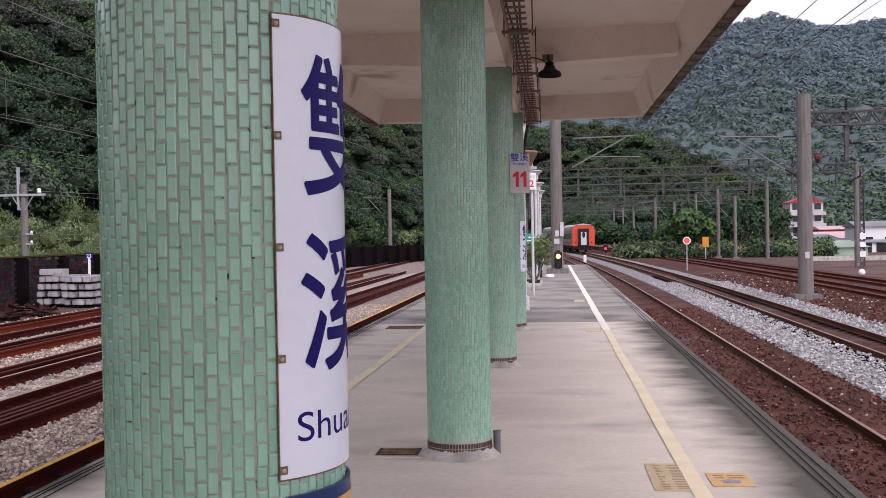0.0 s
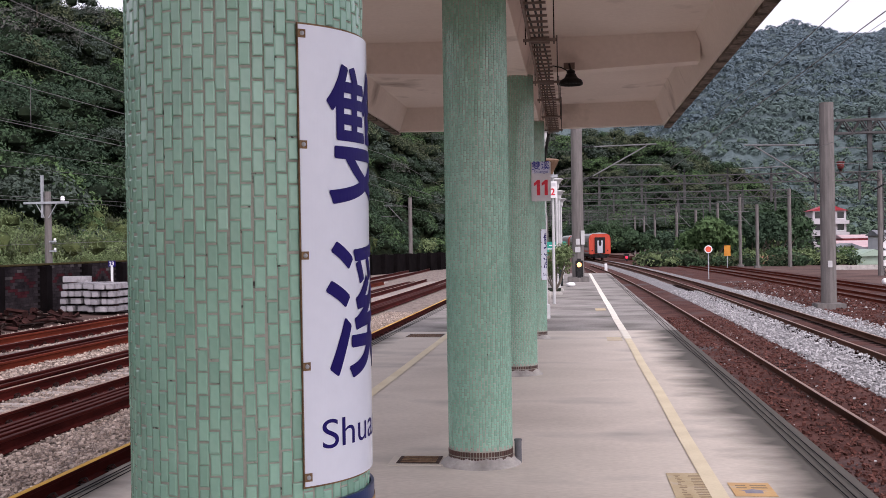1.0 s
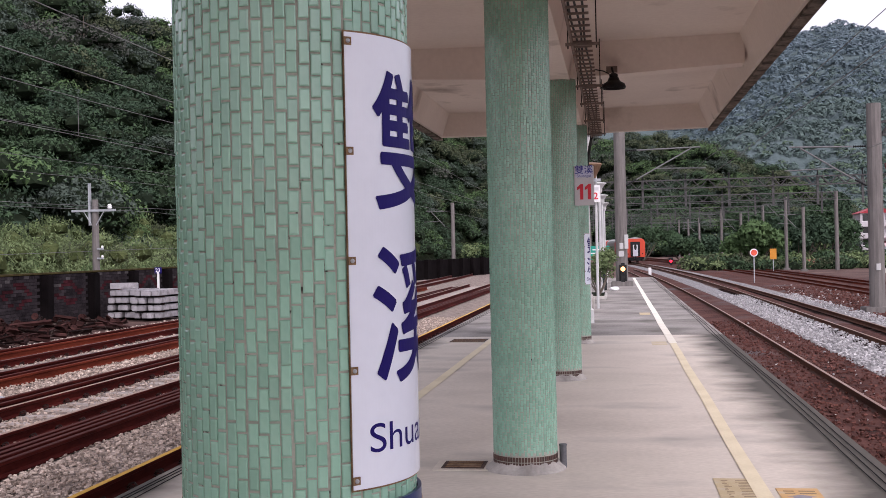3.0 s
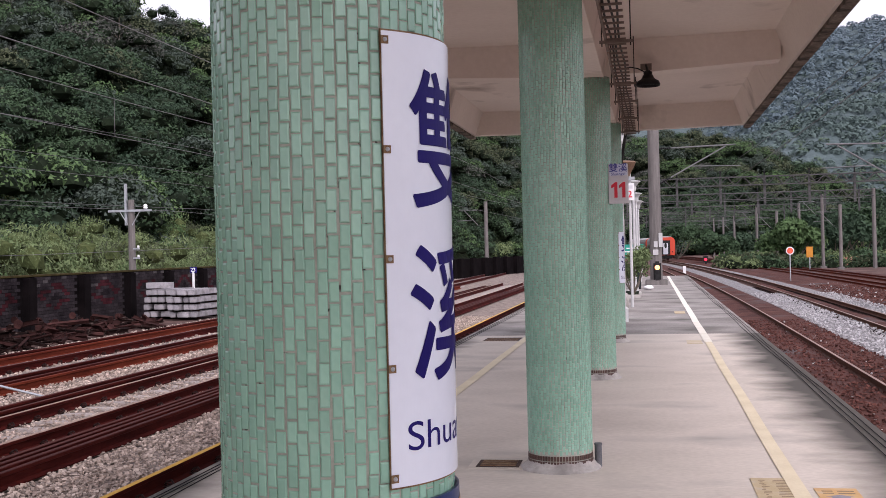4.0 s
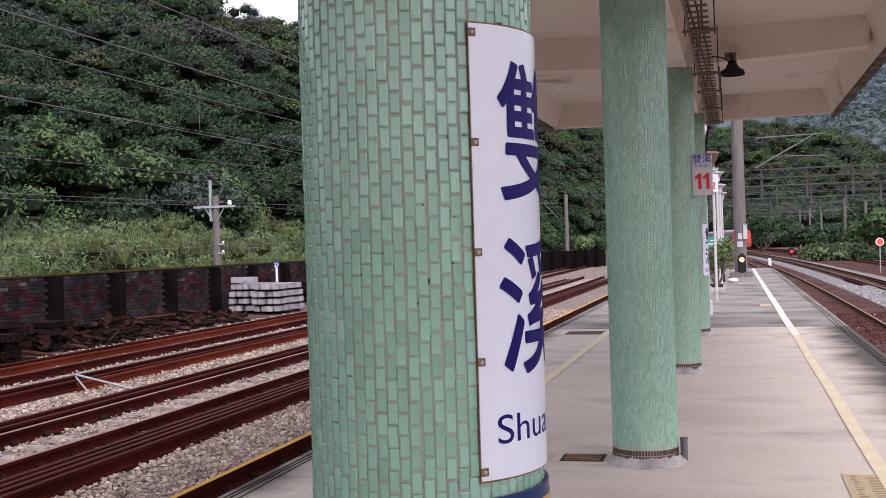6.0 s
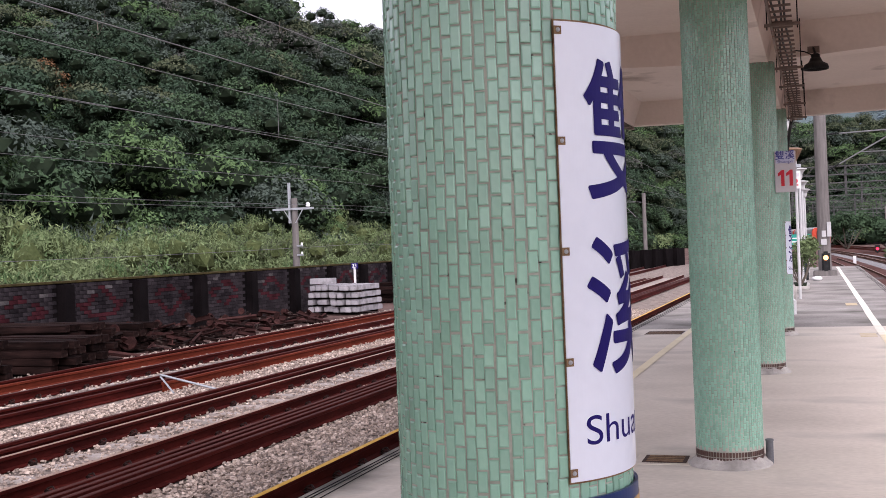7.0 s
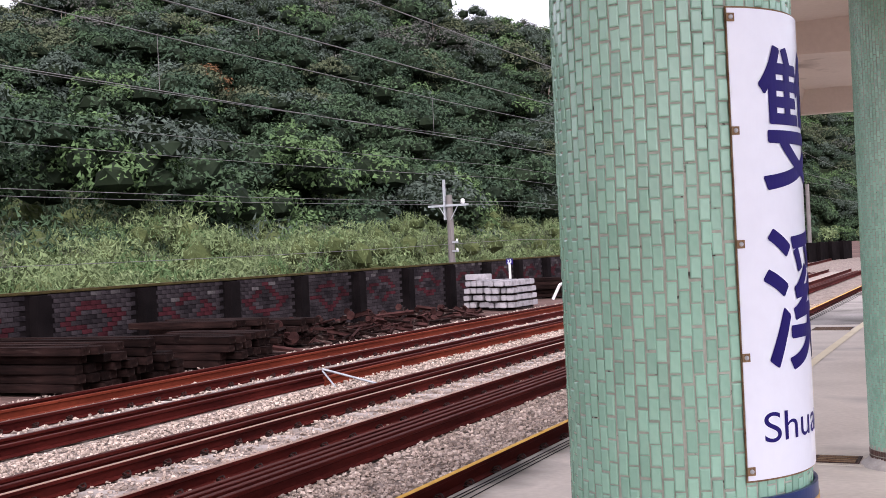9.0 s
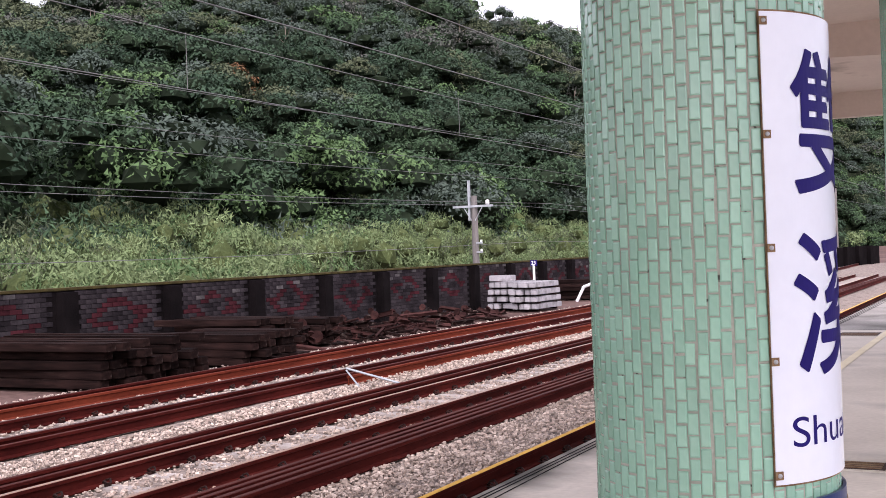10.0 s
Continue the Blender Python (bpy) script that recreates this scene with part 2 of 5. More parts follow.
HAZED_LEAVES = [
    surface("hazed_leaf_green", (0.0649, 0.1002, 0.0692), (0.1062, 0.1531, 0.1054), 0.05, 1, 0.95, 0, island=0.08),
    surface("hazed_leaf_grey", (0.0725, 0.1057, 0.0993), (0.1149, 0.16, 0.1475), 0.05, 1, 0.95, 0, island=0.08),
    surface("hazed_leaf_blue", (0.0899, 0.1252, 0.1415), (0.135, 0.1837, 0.2032), 0.05, 1, 0.95, 0, island=0.08),
    surface("hazed_leaf_pale", (0.11, 0.1461, 0.1686), (0.1562, 0.206, 0.2333), 0.05, 1, 0.95, 0, island=0.08),
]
HOUSE_GREY = surface("grey_render", (0.40, 0.38, 0.39), (0.5, 0.48, 0.49), 0.5, 8, 0.8, 0.1)
HOUSE_WHITE = surface("white_cladding", (0.62, 0.64, 0.66), (0.74, 0.75, 0.76), 0.4, 8, 0.6, 0.05)
ROOF_RED = surface("red_sheet_roof", (0.28, 0.035, 0.045), (0.38, 0.06, 0.07), 0.5, 10, 0.5, 0.05)
ROOF_PINK = surface("faded_pink_roof", (0.46, 0.32, 0.33), (0.56, 0.42, 0.42), 0.5, 10, 0.6, 0.05)
ROOF_GREY = surface("grey_sheet_roof", (0.16, 0.17, 0.18), (0.25, 0.26, 0.27), 0.5, 10, 0.6, 0.05)
ROOF_CLAY = surface("clay_tile_roof", (0.22, 0.095, 0.065), (0.31, 0.14, 0.10), 0.8, 10, 0.8, 0.3)
SHED_GREEN = surface("pale_green_sheet", (0.28, 0.38, 0.30), (0.38, 0.47, 0.38), 0.5, 10, 0.6, 0.05)
TEAL = surface("teal_board", (0.02, 0.25, 0.19), (0.03, 0.32, 0.25), 1, 20, 0.5, 0.02)
NOTICE_YELLOW = surface("worn_yellow_notice", (0.42, 0.33, 0.19), (0.52, 0.43, 0.29), 4, 60, 0.7, 0.1, stain=((0.45, 0.40, 0.33), 8, 0.3))
NOTICE_ORANGE = surface("worn_orange_notice", (0.50, 0.31, 0.13), (0.60, 0.40, 0.2), 4, 60, 0.7, 0.1, stain=((0.45, 0.40, 0.33), 8, 0.3))
FADED_INK = surface("faded_ink", (0.22, 0.16, 0.10), (0.3, 0.22, 0.14), 10, 80, 0.8, 0)
SLATE_INK = surface("slate_ink", (0.20, 0.19, 0.24), (0.28, 0.27, 0.32), 10, 80, 0.8, 0)
LAMP_AMBER = glow("amber_signal_light", (1.0, 0.42, 0.12), 2.2)
LAMP_RED = glow("red_signal_light", (1.0, 0.015, 0.03), 3)
for m in GREENS + [SHADED_CORE, SCRUB_CORE, SOIL, PALE_BED, RED_BED, GREY_BED]:
    m.node_tree.nodes["Principled BSDF"].inputs["Specular IOR Level"].default_value = 0.12
for m in [OLD_TIMBER, RUST, ORANGE_RUST, STORED_HEAD, SOOT, DARK_SCRAP] + [m for pair in BRICKS for m in pair]:
    m.node_tree.nodes["Principled BSDF"].inputs["Specular IOR Level"].default_value = 0.04


# ---- builders ----
def mesh_from(name, verts, faces, materials, index=None, smooth=False):
    me = bpy.data.meshes.new(name)
    me.from_pydata([tuple(v) for v in verts] if not isinstance(verts, np.ndarray) else verts.tolist(), [], faces.tolist() if isinstance(faces, np.ndarray) else faces)
    for m in materials if isinstance(materials, (list, tuple)) else [materials]:
        me.materials.append(m)
    if index is not None:
        me.polygons.foreach_set("material_index", np.asarray(index, np.int32))
    if smooth:
        me.polygons.foreach_set("use_smooth", [True] * len(me.polygons))
    me.update()
    return me


def part(name, bm, material, parent, label="", smooth=False):
    """Links a bmesh, or a finished mesh, as one mesh object under a thing or a part."""
    if isinstance(bm, bmesh.types.BMesh):
        me = bpy.data.meshes.new(name)
        bmesh.ops.recalc_face_normals(bm, faces=bm.faces)
        bm.to_mesh(me)
        bm.free()
        me.materials.append(material)
        if smooth:
            me.polygons.foreach_set("use_smooth", [True] * len(me.polygons))
    else:
        me = bm
    ob = new(name, me)
    ob.parent = parent
    if label:
        tagged(ob, label)
    return ob


def thing(name, at, label, category, group="", kind="", turn=0):
    ob = new(name)
    ob.matrix_world = pose(*at, 0, 0, turn)
    return tagged(ob, label, category, group, kind)


def add_box(bm, x0, x1, y0, y1, z0, z1, bevel=0.0):
    r = bmesh.ops.create_cube(bm, size=1)
    bmesh.ops.scale(bm, vec=(x1 - x0, y1 - y0, z1 - z0), verts=r["verts"])
    bmesh.ops.translate(bm, vec=((x0 + x1) / 2, (y0 + y1) / 2, (z0 + z1) / 2), verts=r["verts"])
    if bevel:
        bmesh.ops.bevel(bm, geom=list({e for v in r["verts"] for e in v.link_edges}), offset=bevel, segments=2, affect="EDGES")
    return bm


def box(x0, x1, y0, y1, z0, z1, bevel=0.0):
    return add_box(bmesh.new(), x0, x1, y0, y1, z0, z1, bevel)


def add_rod(bm, a, b, r0, r1=None, sides=10):
    a, b = Vector(a), Vector(b)
    turn = (b - a).to_track_quat("Z", "Y").to_matrix().to_4x4()
    bmesh.ops.create_cone(bm, cap_ends=True, segments=sides, radius1=r0, radius2=r0 if r1 is None else r1, depth=(b - a).length,
                          matrix=Matrix.Translation((a + b) / 2) @ turn)
    return bm


def rod(a, b, r0, r1=None, sides=10):
    return add_rod(bmesh.new(), a, b, r0, r1, sides)


def lathe(profile, sides=24, cap=True):
    """A turned shape from (radius, z) pairs."""
    bm = bmesh.new()
    rings = [[bm.verts.new((r * math.cos(2 * math.pi * k / sides), r * math.sin(2 * math.pi * k / sides), z)) for k in range(sides)] for r, z in profile]
    for a, b in zip(rings, rings[1:]):
        for k in range(sides):
            bm.faces.new((a[k], a[(k + 1) % sides], b[(k + 1) % sides], b[k]))
    if cap:
        bm.faces.new(rings[0][::-1])
        bm.faces.new(rings[-1])
    return bm


def prism(outline, y0, y1):
    """An (x, z) outline drawn out along y."""
    bm = bmesh.new()
    a = [bm.verts.new((x, y0, z)) for x, z in outline]
    b = [bm.verts.new((x, y1, z)) for x, z in outline]
    for k in range(len(a)):
        bm.faces.new((a[k], a[(k + 1) % len(a)], b[(k + 1) % len(b)], b[k]))
    bm.faces.new(a[::-1])
    bm.faces.new(b)
    return bm


def swept(outline, line, closed=True):
    """An (x, z) outline carried along a list of (x, y, z) places that run ahead."""
    v, f, n = [], [], len(outline)
    for x, y, z in line:
        v += [(x + ox, y, z + oz) for ox, oz in outline]
    for k in range(len(line) - 1):
        for j in range(n if closed else n - 1):
            f.append((k * n + j, k * n + (j + 1) % n, (k + 1) * n + (j + 1) % n, (k + 1) * n + j))
    f += [tuple(range(n))[::-1], tuple(range((len(line) - 1) * n, len(line) * n))]
    return v, f


def wire(name, line, radius, material, parent=None, sides=5):
    ring = [(radius * math.cos(2 * math.pi * k / sides), radius * math.sin(2 * math.pi * k / sides)) for k in range(sides)]
    ob = new(name, mesh_from(name, *swept(ring, line), material, smooth=True))
    ob.parent = parent
    return ob


def text_part(name, body, size, m, material, parent, thick=0.002, bold=0.0):
    """Flat lettering, upright in the x-z plane of m."""
    c = bpy.data.curves.new(name, "FONT")
    c.body, c.size, c.align_x, c.align_y, c.extrude, c.offset = body, size, "CENTER", "CENTER", thick, bold
    t = bpy.data.objects.new(name, c)
    scene.collection.objects.link(t)
    bpy.context.view_layer.update()
    me = bpy.data.meshes.new_from_object(t)
    bpy.data.objects.remove(t)
    me.transform(pose(0, 0, 0, 90))
    me.materials.clear()
    me.materials.append(material)
    ob = new(name, me)
    ob.parent = parent
    ob.matrix_local = m
    return ob


def bent_text(name, body, size, radius, angle, z, material, parent, bold=0.0, wide=1.0):
    """Lettering that lies round an upright cylinder about the parent's axis; bold thickens the strokes with shifted layers."""
    c = bpy.data.curves.new(name, "FONT")
    c.body, c.size, c.align_x, c.align_y = body, size, "CENTER", "CENTER"
    t = bpy.data.objects.new(name, c)
    scene.collection.objects.link(t)
    bpy.context.view_layer.update()
    me = bpy.data.meshes.new_from_object(t)
    bpy.data.objects.remove(t)
    bm = bmesh.new()
    shifts = [(0, 0)] + [(bold * math.cos(a), bold * math.sin(a)) for a in np.arange(0, 6.28, 0.785)] if bold else [(0, 0)]
    for k, (dx, dz) in enumerate(shifts):
        one = bmesh.new()
        one.from_mesh(me)
        bmesh.ops.triangulate(one, faces=one.faces)
        for q in range(-30, 31):
            bmesh.ops.bisect_plane(one, geom=list(one.verts) + list(one.edges) + list(one.faces), plane_co=(q * 0.012, 0, 0), plane_no=(1, 0, 0))
        r = radius + 0.00012 * k
        for v in one.verts:
            a = angle + wide * (v.co.x + dx) / r
            v.co = (r * math.cos(a), r * math.sin(a), z + v.co.y + dz)
        layer = bpy.data.meshes.new("layer")
        one.to_mesh(layer)
        one.free()
        bm.from_mesh(layer)
        bpy.data.meshes.remove(layer)
    return part(name, bm, material, parent)


# ---- the lie of the tracks ----
def bend(y):
    """How far the running lines have drawn to the left at y."""
    return -0.00025 * max(0.0, y - 35) ** 2


LEFT_RAIL, RIGHT_RAIL = -0.20, -0.85
PROFILE = [(-0.0635, 0), (0.0635, 0), (0.0635, 0.012), (0.01, 0.03), (0.008, 0.105), (0.0325, 0.118), (0.0325, 0.148), (-0.0325, 0.148), (-0.0325, 0.118), (-0.008, 0.105), (-0.01, 0.03), (-0.0635, 0.012)]
CAP = [(-0.029, 0), (0.029, 0), (0.024, 0.004), (-0.024, 0.004)]


def rail_line(x, y0, y1, z, curved, step=4.0, drift=0.0):
    ys = np.linspace(y0, y1, max(2, int((y1 - y0) / step) + 1))
    return [(x + (bend(y) if curved else 0) + drift * (y - y0), y, z) for y in ys]


def rail(parent, x, y0, y1, top, steel, cap, curved=True, drift=0.0):
    ob = new("rail", mesh_from("rail", *swept(PROFILE, rail_line(x, y0, y1, top - 0.152, curved, 4.0, drift)), steel))
    ob.parent = parent
    head = new("rail_head", mesh_from("rail_head", *swept(CAP, rail_line(x, y0, y1, top - 0.004, curved, 4.0, drift)), cap))
    head.parent = ob
    return ob


def sleeper_mesh(material, w=0.24, l=2.0, h=0.17):
    bm = prism([(-w / 2, -h), (w / 2, -h), (w / 2 - 0.02, 0), (-w / 2 + 0.02, 0)], -l / 2, l / 2)
    bmesh.ops.rotate(bm, verts=bm.verts, cent=(0, 0, 0), matrix=Matrix.Rotation(radians(90), 3, "Z"))
    bmesh.ops.recalc_face_normals(bm, faces=bm.faces)
    me = bpy.data.meshes.new("sleeper")
    bm.to_mesh(me)
    bm.free()
    me.materials.append(material)
    return me


def clip_mesh():
    bm = bmesh.new()
    pts = [(-0.03, 0, 0.0), (-0.035, 0.02, 0.045), (0.01, 0.035, 0.06), (0.045, 0.01, 0.035), (0.045, -0.03, 0.03), (0.0, -0.035, 0.05), (-0.03, -0.02, 0.03)]
    for a, b in zip(pts, pts[1:]):
        add_rod(bm, a, b, 0.010, sides=5)
    add_box(bm, -0.055, 0.02, -0.04, 0.04, -0.005, 0.014)
    me = bpy.data.meshes.new("rail_clip")
    bm.to_mesh(me)
    bm.free()
    me.materials.append(CLIP)
    return me


CLIP_MESH = clip_mesh()


def track(label, centre, y0, y1, top, steel, cap, sleeper, s0, s1, clips, group, curved=True):
    t = thing("railway_track", (0, 0, 0), label, "railway track", group)
    for side in (-0.566, 0.566):
        rail(t, centre + side, y0, y1, top, steel, cap, curved)
    n = 0
    y = s0
    while y < s1 and n < 300:
        ob = new("sleeper", sleeper)
        ob.parent, ob.location = t, (centre + (bend(y) if curved else 0), y, top - 0.15)
        if y < clips:
            for side, flip in ((-0.566, 1), (-0.566, -1), (0.566, 1), (0.566, -1)):
                c = new("rail_clip", CLIP_MESH)
                c.parent = t
                c.matrix_local = pose(centre + side + flip * 0.085, y, top - 0.145, 0, 0, 0 if flip > 0 else 180)
        y += 0.6
        n += 1
    return t


# ---- ground, platform, canopy ----
def ground_height(x, y):
    side = min(1.0, max(0.0, (x + 3.4) / 5.0))
    return -0.40 + side * (-1.05 + 0.40)


def ground():
    xs = np.array([-3000, -800, -300, -120, -60, -30, -18, -10, -6, -3.5, -2.4, -1.2, 0, 1.2, 1.7, 5, 10, 20, 40, 90, 300, 900, 3000], float)
    ys = np.array([-600, -60, -20, 0, 20, 40, 60, 80, 120, 200, 400, 1000, 3500], float)
    v = [(x, y, ground_height(x, y)) for y in ys for x in xs]
    n = len(xs)
    f = [(j * n + i, j * n + i + 1, (j + 1) * n + i + 1, (j + 1) * n + i) for j in range(len(ys) - 1) for i in range(n - 1)]
    m = surface("trackside_soil", (0.06, 0.035, 0.03), (0.17, 0.11, 0.095), 0.3, 6, 0.95, 0.8, depth=0.05)
    tagged(new("ground", mesh_from("ground", v, f, m)), "rust-brown trackside soil and gravel ground", "ground", kind="structure")


def strip(name, label, x0, x1, y0, y1, z, material, curved=False, crown=0.03):
    ys = np.linspace(y0, y1, int((y1 - y0) / 3) + 2)
    xs = np.linspace(x0, x1, max(3, int((x1 - x0) / 0.4)))
    v, f, n = [], [], len(xs)
    for y in ys:
        for i, x in enumerate(xs):
            edge = min(i, n - 1 - i)
            v.append((x + (bend(y) if curved else 0), y, z - (0.10 if edge == 0 else 0) + crown * noise.noise((x * 1.3, y * 1.3, z))))
    for j in range(len(ys) - 1):
        for i in range(n - 1):
            f.append((j * n + i, j * n + i + 1, (j + 1) * n + i + 1, (j + 1) * n + i))
    return tagged(new(name, mesh_from(name, v, f, material, smooth=True)), label, "ballast", kind="structure")


def platform():
    outline = [(-3.55, -1.1), (1.95, -1.1), (1.95, -0.14), (2.0, -0.14), (2.0, -0.012), (1.988, 0), (1.45, 0), (-2.95, 0), (-3.588, 0), (-3.6, -0.012), (-3.6, -0.14), (-3.55, -0.14)]
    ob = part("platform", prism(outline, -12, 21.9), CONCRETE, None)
    far = part("platform_far", prism(outline, 21.9, 62), OLD_CONCRETE, None)
    tagged(far, "older grey concrete platform beyond the canopy, dirty and mossy", "platform", kind="structure")
    tagged(ob, "pale concrete island platform with smoothed worn surface", "platform", kind="structure")


def lines():
    def stripe(x, y0, y1, w, material, label, wobble):
        ys = np.arange(y0, y1, 1.0)
        v, f = [], []
        for y in ys:
            dx = wobble * noise.noise((x, y * 0.35, 3.1))
            v += [(x - w / 2 + dx, y, 0.0075), (x + w / 2 + dx, y, 0.0075)]
        for k in range(len(ys) - 1):
            f.append((2 * k, 2 * k + 1, 2 * k + 3, 2 * k + 2))
        tagged(new("safety_line", mesh_from("safety_line", v, f, material)), label, "floor line", kind="structure")

    stripe(0.952, -10, 21, 0.115, CREAM_LINE, "cream-yellow painted safety line on the platform", 0.012)
    stripe(0.952, 20, 61.5, 0.14, WHITE_LINE, "fresher white painted safety line on the platform", 0.02)
    stripe(-2.335, -10, 40, 0.125, CREAM_LINE, "cream-yellow painted safety line on the platform", 0.012)


COLUMNS = [(-0.694, 2.337), (-0.737, 8.78), (-0.72, 14.75), (-0.71, 20.3)]
ROOF_Z, BEAM_Z = 4.38, 3.93


def canopy():
    x0, x1, y0, y1 = -3.43, 1.9, -9.0, 21.9
    roof = prism([(x0, ROOF_Z), (x0, ROOF_Z + 0.2), (-0.75, ROOF_Z + 0.16), (x1, ROOF_Z + 0.2), (x1, ROOF_Z), (-0.75, ROOF_Z - 0.03)], y0, y1)
    c = part("canopy", roof, CANOPY, None)
    tagged(c, "beige-painted concrete platform canopy with deep ribs", "canopy", kind="structure")

    def rib(name, a, b, ya, yb, lift=0.0):
        out = [(a, BEAM_Z + lift), (-0.95, BEAM_Z - 0.03), (-0.5, BEAM_Z - 0.03), (b, BEAM_Z + lift), (b, ROOF_Z + 0.01), (a, ROOF_Z + 0.01)]
        part(name, prism(out, ya, yb), CANOPY, c)

    for cx, cy in [(-0.7, -4.0)] + COLUMNS[:3]:
        rib("canopy_rib", x0 + 0.24, x1 - 0.24, cy - 0.17, cy + 0.17, 0.07)
    rib("end_beam", x0 + 0.003, x1 - 0.003, y1 - 0.24, y1 - 0.003)
    for a, b, s in ((x0, x0 + 0.14, 1), (x1 - 0.14, x1, -1)):
        inner, outer = (b, a) if s > 0 else (a, b)
        out = [(outer, BEAM_Z - 0.02), (inner, BEAM_Z), (inner + s * 0.16, ROOF_Z + 0.005), (outer, ROOF_Z + 0.005)]
        part("edge_beam", prism(out, y0, y1), CANOPY, c)
        part("drip_edge", box(outer - 0.012, outer + 0.10 * s + 0.012, y0, y1 + 0.004, BEAM_Z - 0.055, BEAM_Z - 0.015) if s > 0 else box(outer - 0.112, outer + 0.012, y0, y1 + 0.004, BEAM_Z - 0.055, BEAM_Z - 0.015), MOULD, c, "black mould-stained drip edge")
        part("fascia", box(min(outer, outer - s * 0.02), max(outer, outer - s * 0.02), y0, y1, BEAM_Z - 0.03, ROOF_Z + 0.2), MOULD, c, "weathered mould-stained outer face")
    part("ridge_beam", prism([(-0.90, BEAM_Z - 0.05), (-0.54, BEAM_Z - 0.05), (-0.44, ROOF_Z), (-1.0, ROOF_Z)], y0, y1 - 0.25), CANOPY, c)
    return c


# ---- the tiled columns ----
TILES_ROUND, TILE_RISE, COLUMN_R = 68, 0.0450, 0.25
STEP = 2 * math.pi / TILES_ROUND


def tile_corners(w, h, swell, lean=0.0):
    """A pillowed tile facing +x: three rings of corners."""
    out = []
    for k, d in ((1.0, 0.0), (0.97, 0.0035), (0.80, 0.0035 + swell)):
        ww, hh = w / 2 * k if d < 0.0036 else w / 2 - 0.0028, h / 2 * k if d < 0.0036 else h / 2 - 0.0034
        out += [(d, -ww, -hh), (d + lean, ww, -hh), (d + lean, ww, hh), (d, -ww, hh)]
    f = [(0, 1, 5, 4), (1, 2, 6, 5), (2, 3, 7, 6), (3, 0, 4, 7), (4, 5, 9, 8), (5, 6, 10, 9), (6, 7, 11, 10), (7, 4, 8, 11), (8, 9, 10, 11)]
    return np.array(out, float), f


PLAIN_TILE = [(0, 1, 9, 8), (1, 2, 10, 9), (2, 3, 11, 10), (3, 0, 8, 11), (8, 9, 10, 11)]
TILE_KINDS = []
for k in range(6):
    rnd = random.Random(k)
    tv, tf = tile_corners(0.0200 + rnd.uniform(-0.0005, 0.0006), 0.0417 + rnd.uniform(-0.0007, 0.0007), 0.0014, rnd.uniform(-0.0006, 0.0006))
    TILE_KINDS.append((tv, tf, mesh_from("tile", tv, tf, TILE)))


def column(cx, cy, first, seed, plain=False):
    rnd = random.Random(seed)
    col = thing("tiled_column", (cx, cy, 0), "round column clad in small pale green glazed tiles", "column", "canopy columns")
    part("core", lathe([(COLUMN_R - 0.0022, 0.045), (COLUMN_R - 0.0022, BEAM_Z - 0.03)], 96), GROUT, col, smooth=False)
    skirt = lathe([(0.318, 0.0), (0.312, 0.012), (0.292, 0.026), (0.272, 0.042), (0.258, 0.058), (0.250, 0.07), (0.243, 0.082)], 96)
    for p in skirt.verts:
        k = noise.noise(p.co * 14 + Vector((seed, 0, 0))) + 0.6 * noise.noise(p.co * 40)
        p.co.x, p.co.y, p.co.z = p.co.x * (1 + 0.022 * k), p.co.y * (1 + 0.022 * k), p.co.z * (1 + 0.22 * k)
    part("cement_skirt", skirt, RAW_CONCRETE, col, "rough grey cement skirt")
    v, f = [], []
    for row in range(2):
        for k in range(TILES_ROUND):
            a = k * STEP
            tv, tf = tile_corners(0.0180, 0.037, 0.0008)[0:2]
            z = 0.062 + 0.043 * row
            n0 = len(v)
            r = COLUMN_R - 0.001
            v += [((r + x) * math.cos(a) - y * math.sin(a), (r + x) * math.sin(a) + y * math.cos(a), z + zz) for x, y, zz in tv]
            f += [tuple(i + n0 for i in q) for q in tf]
    tagged(part("brown_tile_band", mesh_from("brown_tile_band", v, f, BROWN_TILE), None, col, "band of dark brown tiles at the foot"), kind="stuff")
    v, f, single = [], [], 0
    rows = int((BEAM_Z - 0.16) / TILE_RISE)
    for k in range(TILES_ROUND):
        a = k * STEP
        shift = (0.5 if k % 2 else 0.0) * TILE_RISE + rnd.uniform(-0.0035, 0.0035)
        wave, z = rnd.uniform(-0.002, 0.002), 0.132 + shift
        for row in range(rows):
            dz, da = rnd.uniform(-0.0012, 0.0012), rnd.uniform(-0.0014, 0.0014) + wave * math.sin(row * 0.2 + k)
            kind = TILE_KINDS[rnd.randrange(6)]
            zz = z + row * TILE_RISE + TILE_RISE / 2 + dz
            if zz > BEAM_Z - 0.05:
                continue
            r = COLUMN_R - 0.004 + rnd.uniform(-0.0006, 0.0008)
            tilt = rnd.uniform(-1.2, 1.2)
            m = pose(0, 0, 0, 0, 0, math.degrees(a + da / COLUMN_R)) @ pose(r, 0, zz, tilt, rnd.uniform(-1, 1), rnd.uniform(-1, 1))
            facing = math.cos(a - radians(-75))
            if first and single < 300 and facing > 0.80 and abs(zz - 1.70) < 0.36:
                ob = new("tile", kind[2])
                ob.parent, ob.matrix_local = col, m
                single += 1
                continue
            n0 = len(v)
            v += [tuple(m @ Vector(p)) for p in kind[0]]
            f += [tuple(i + n0 for i in q) for q in (kind[1] if not plain else PLAIN_TILE)]
    tagged(part("tile_field", mesh_from("tile_field", v, f, TILE_JOINED), None, col), kind="stuff")
    return col


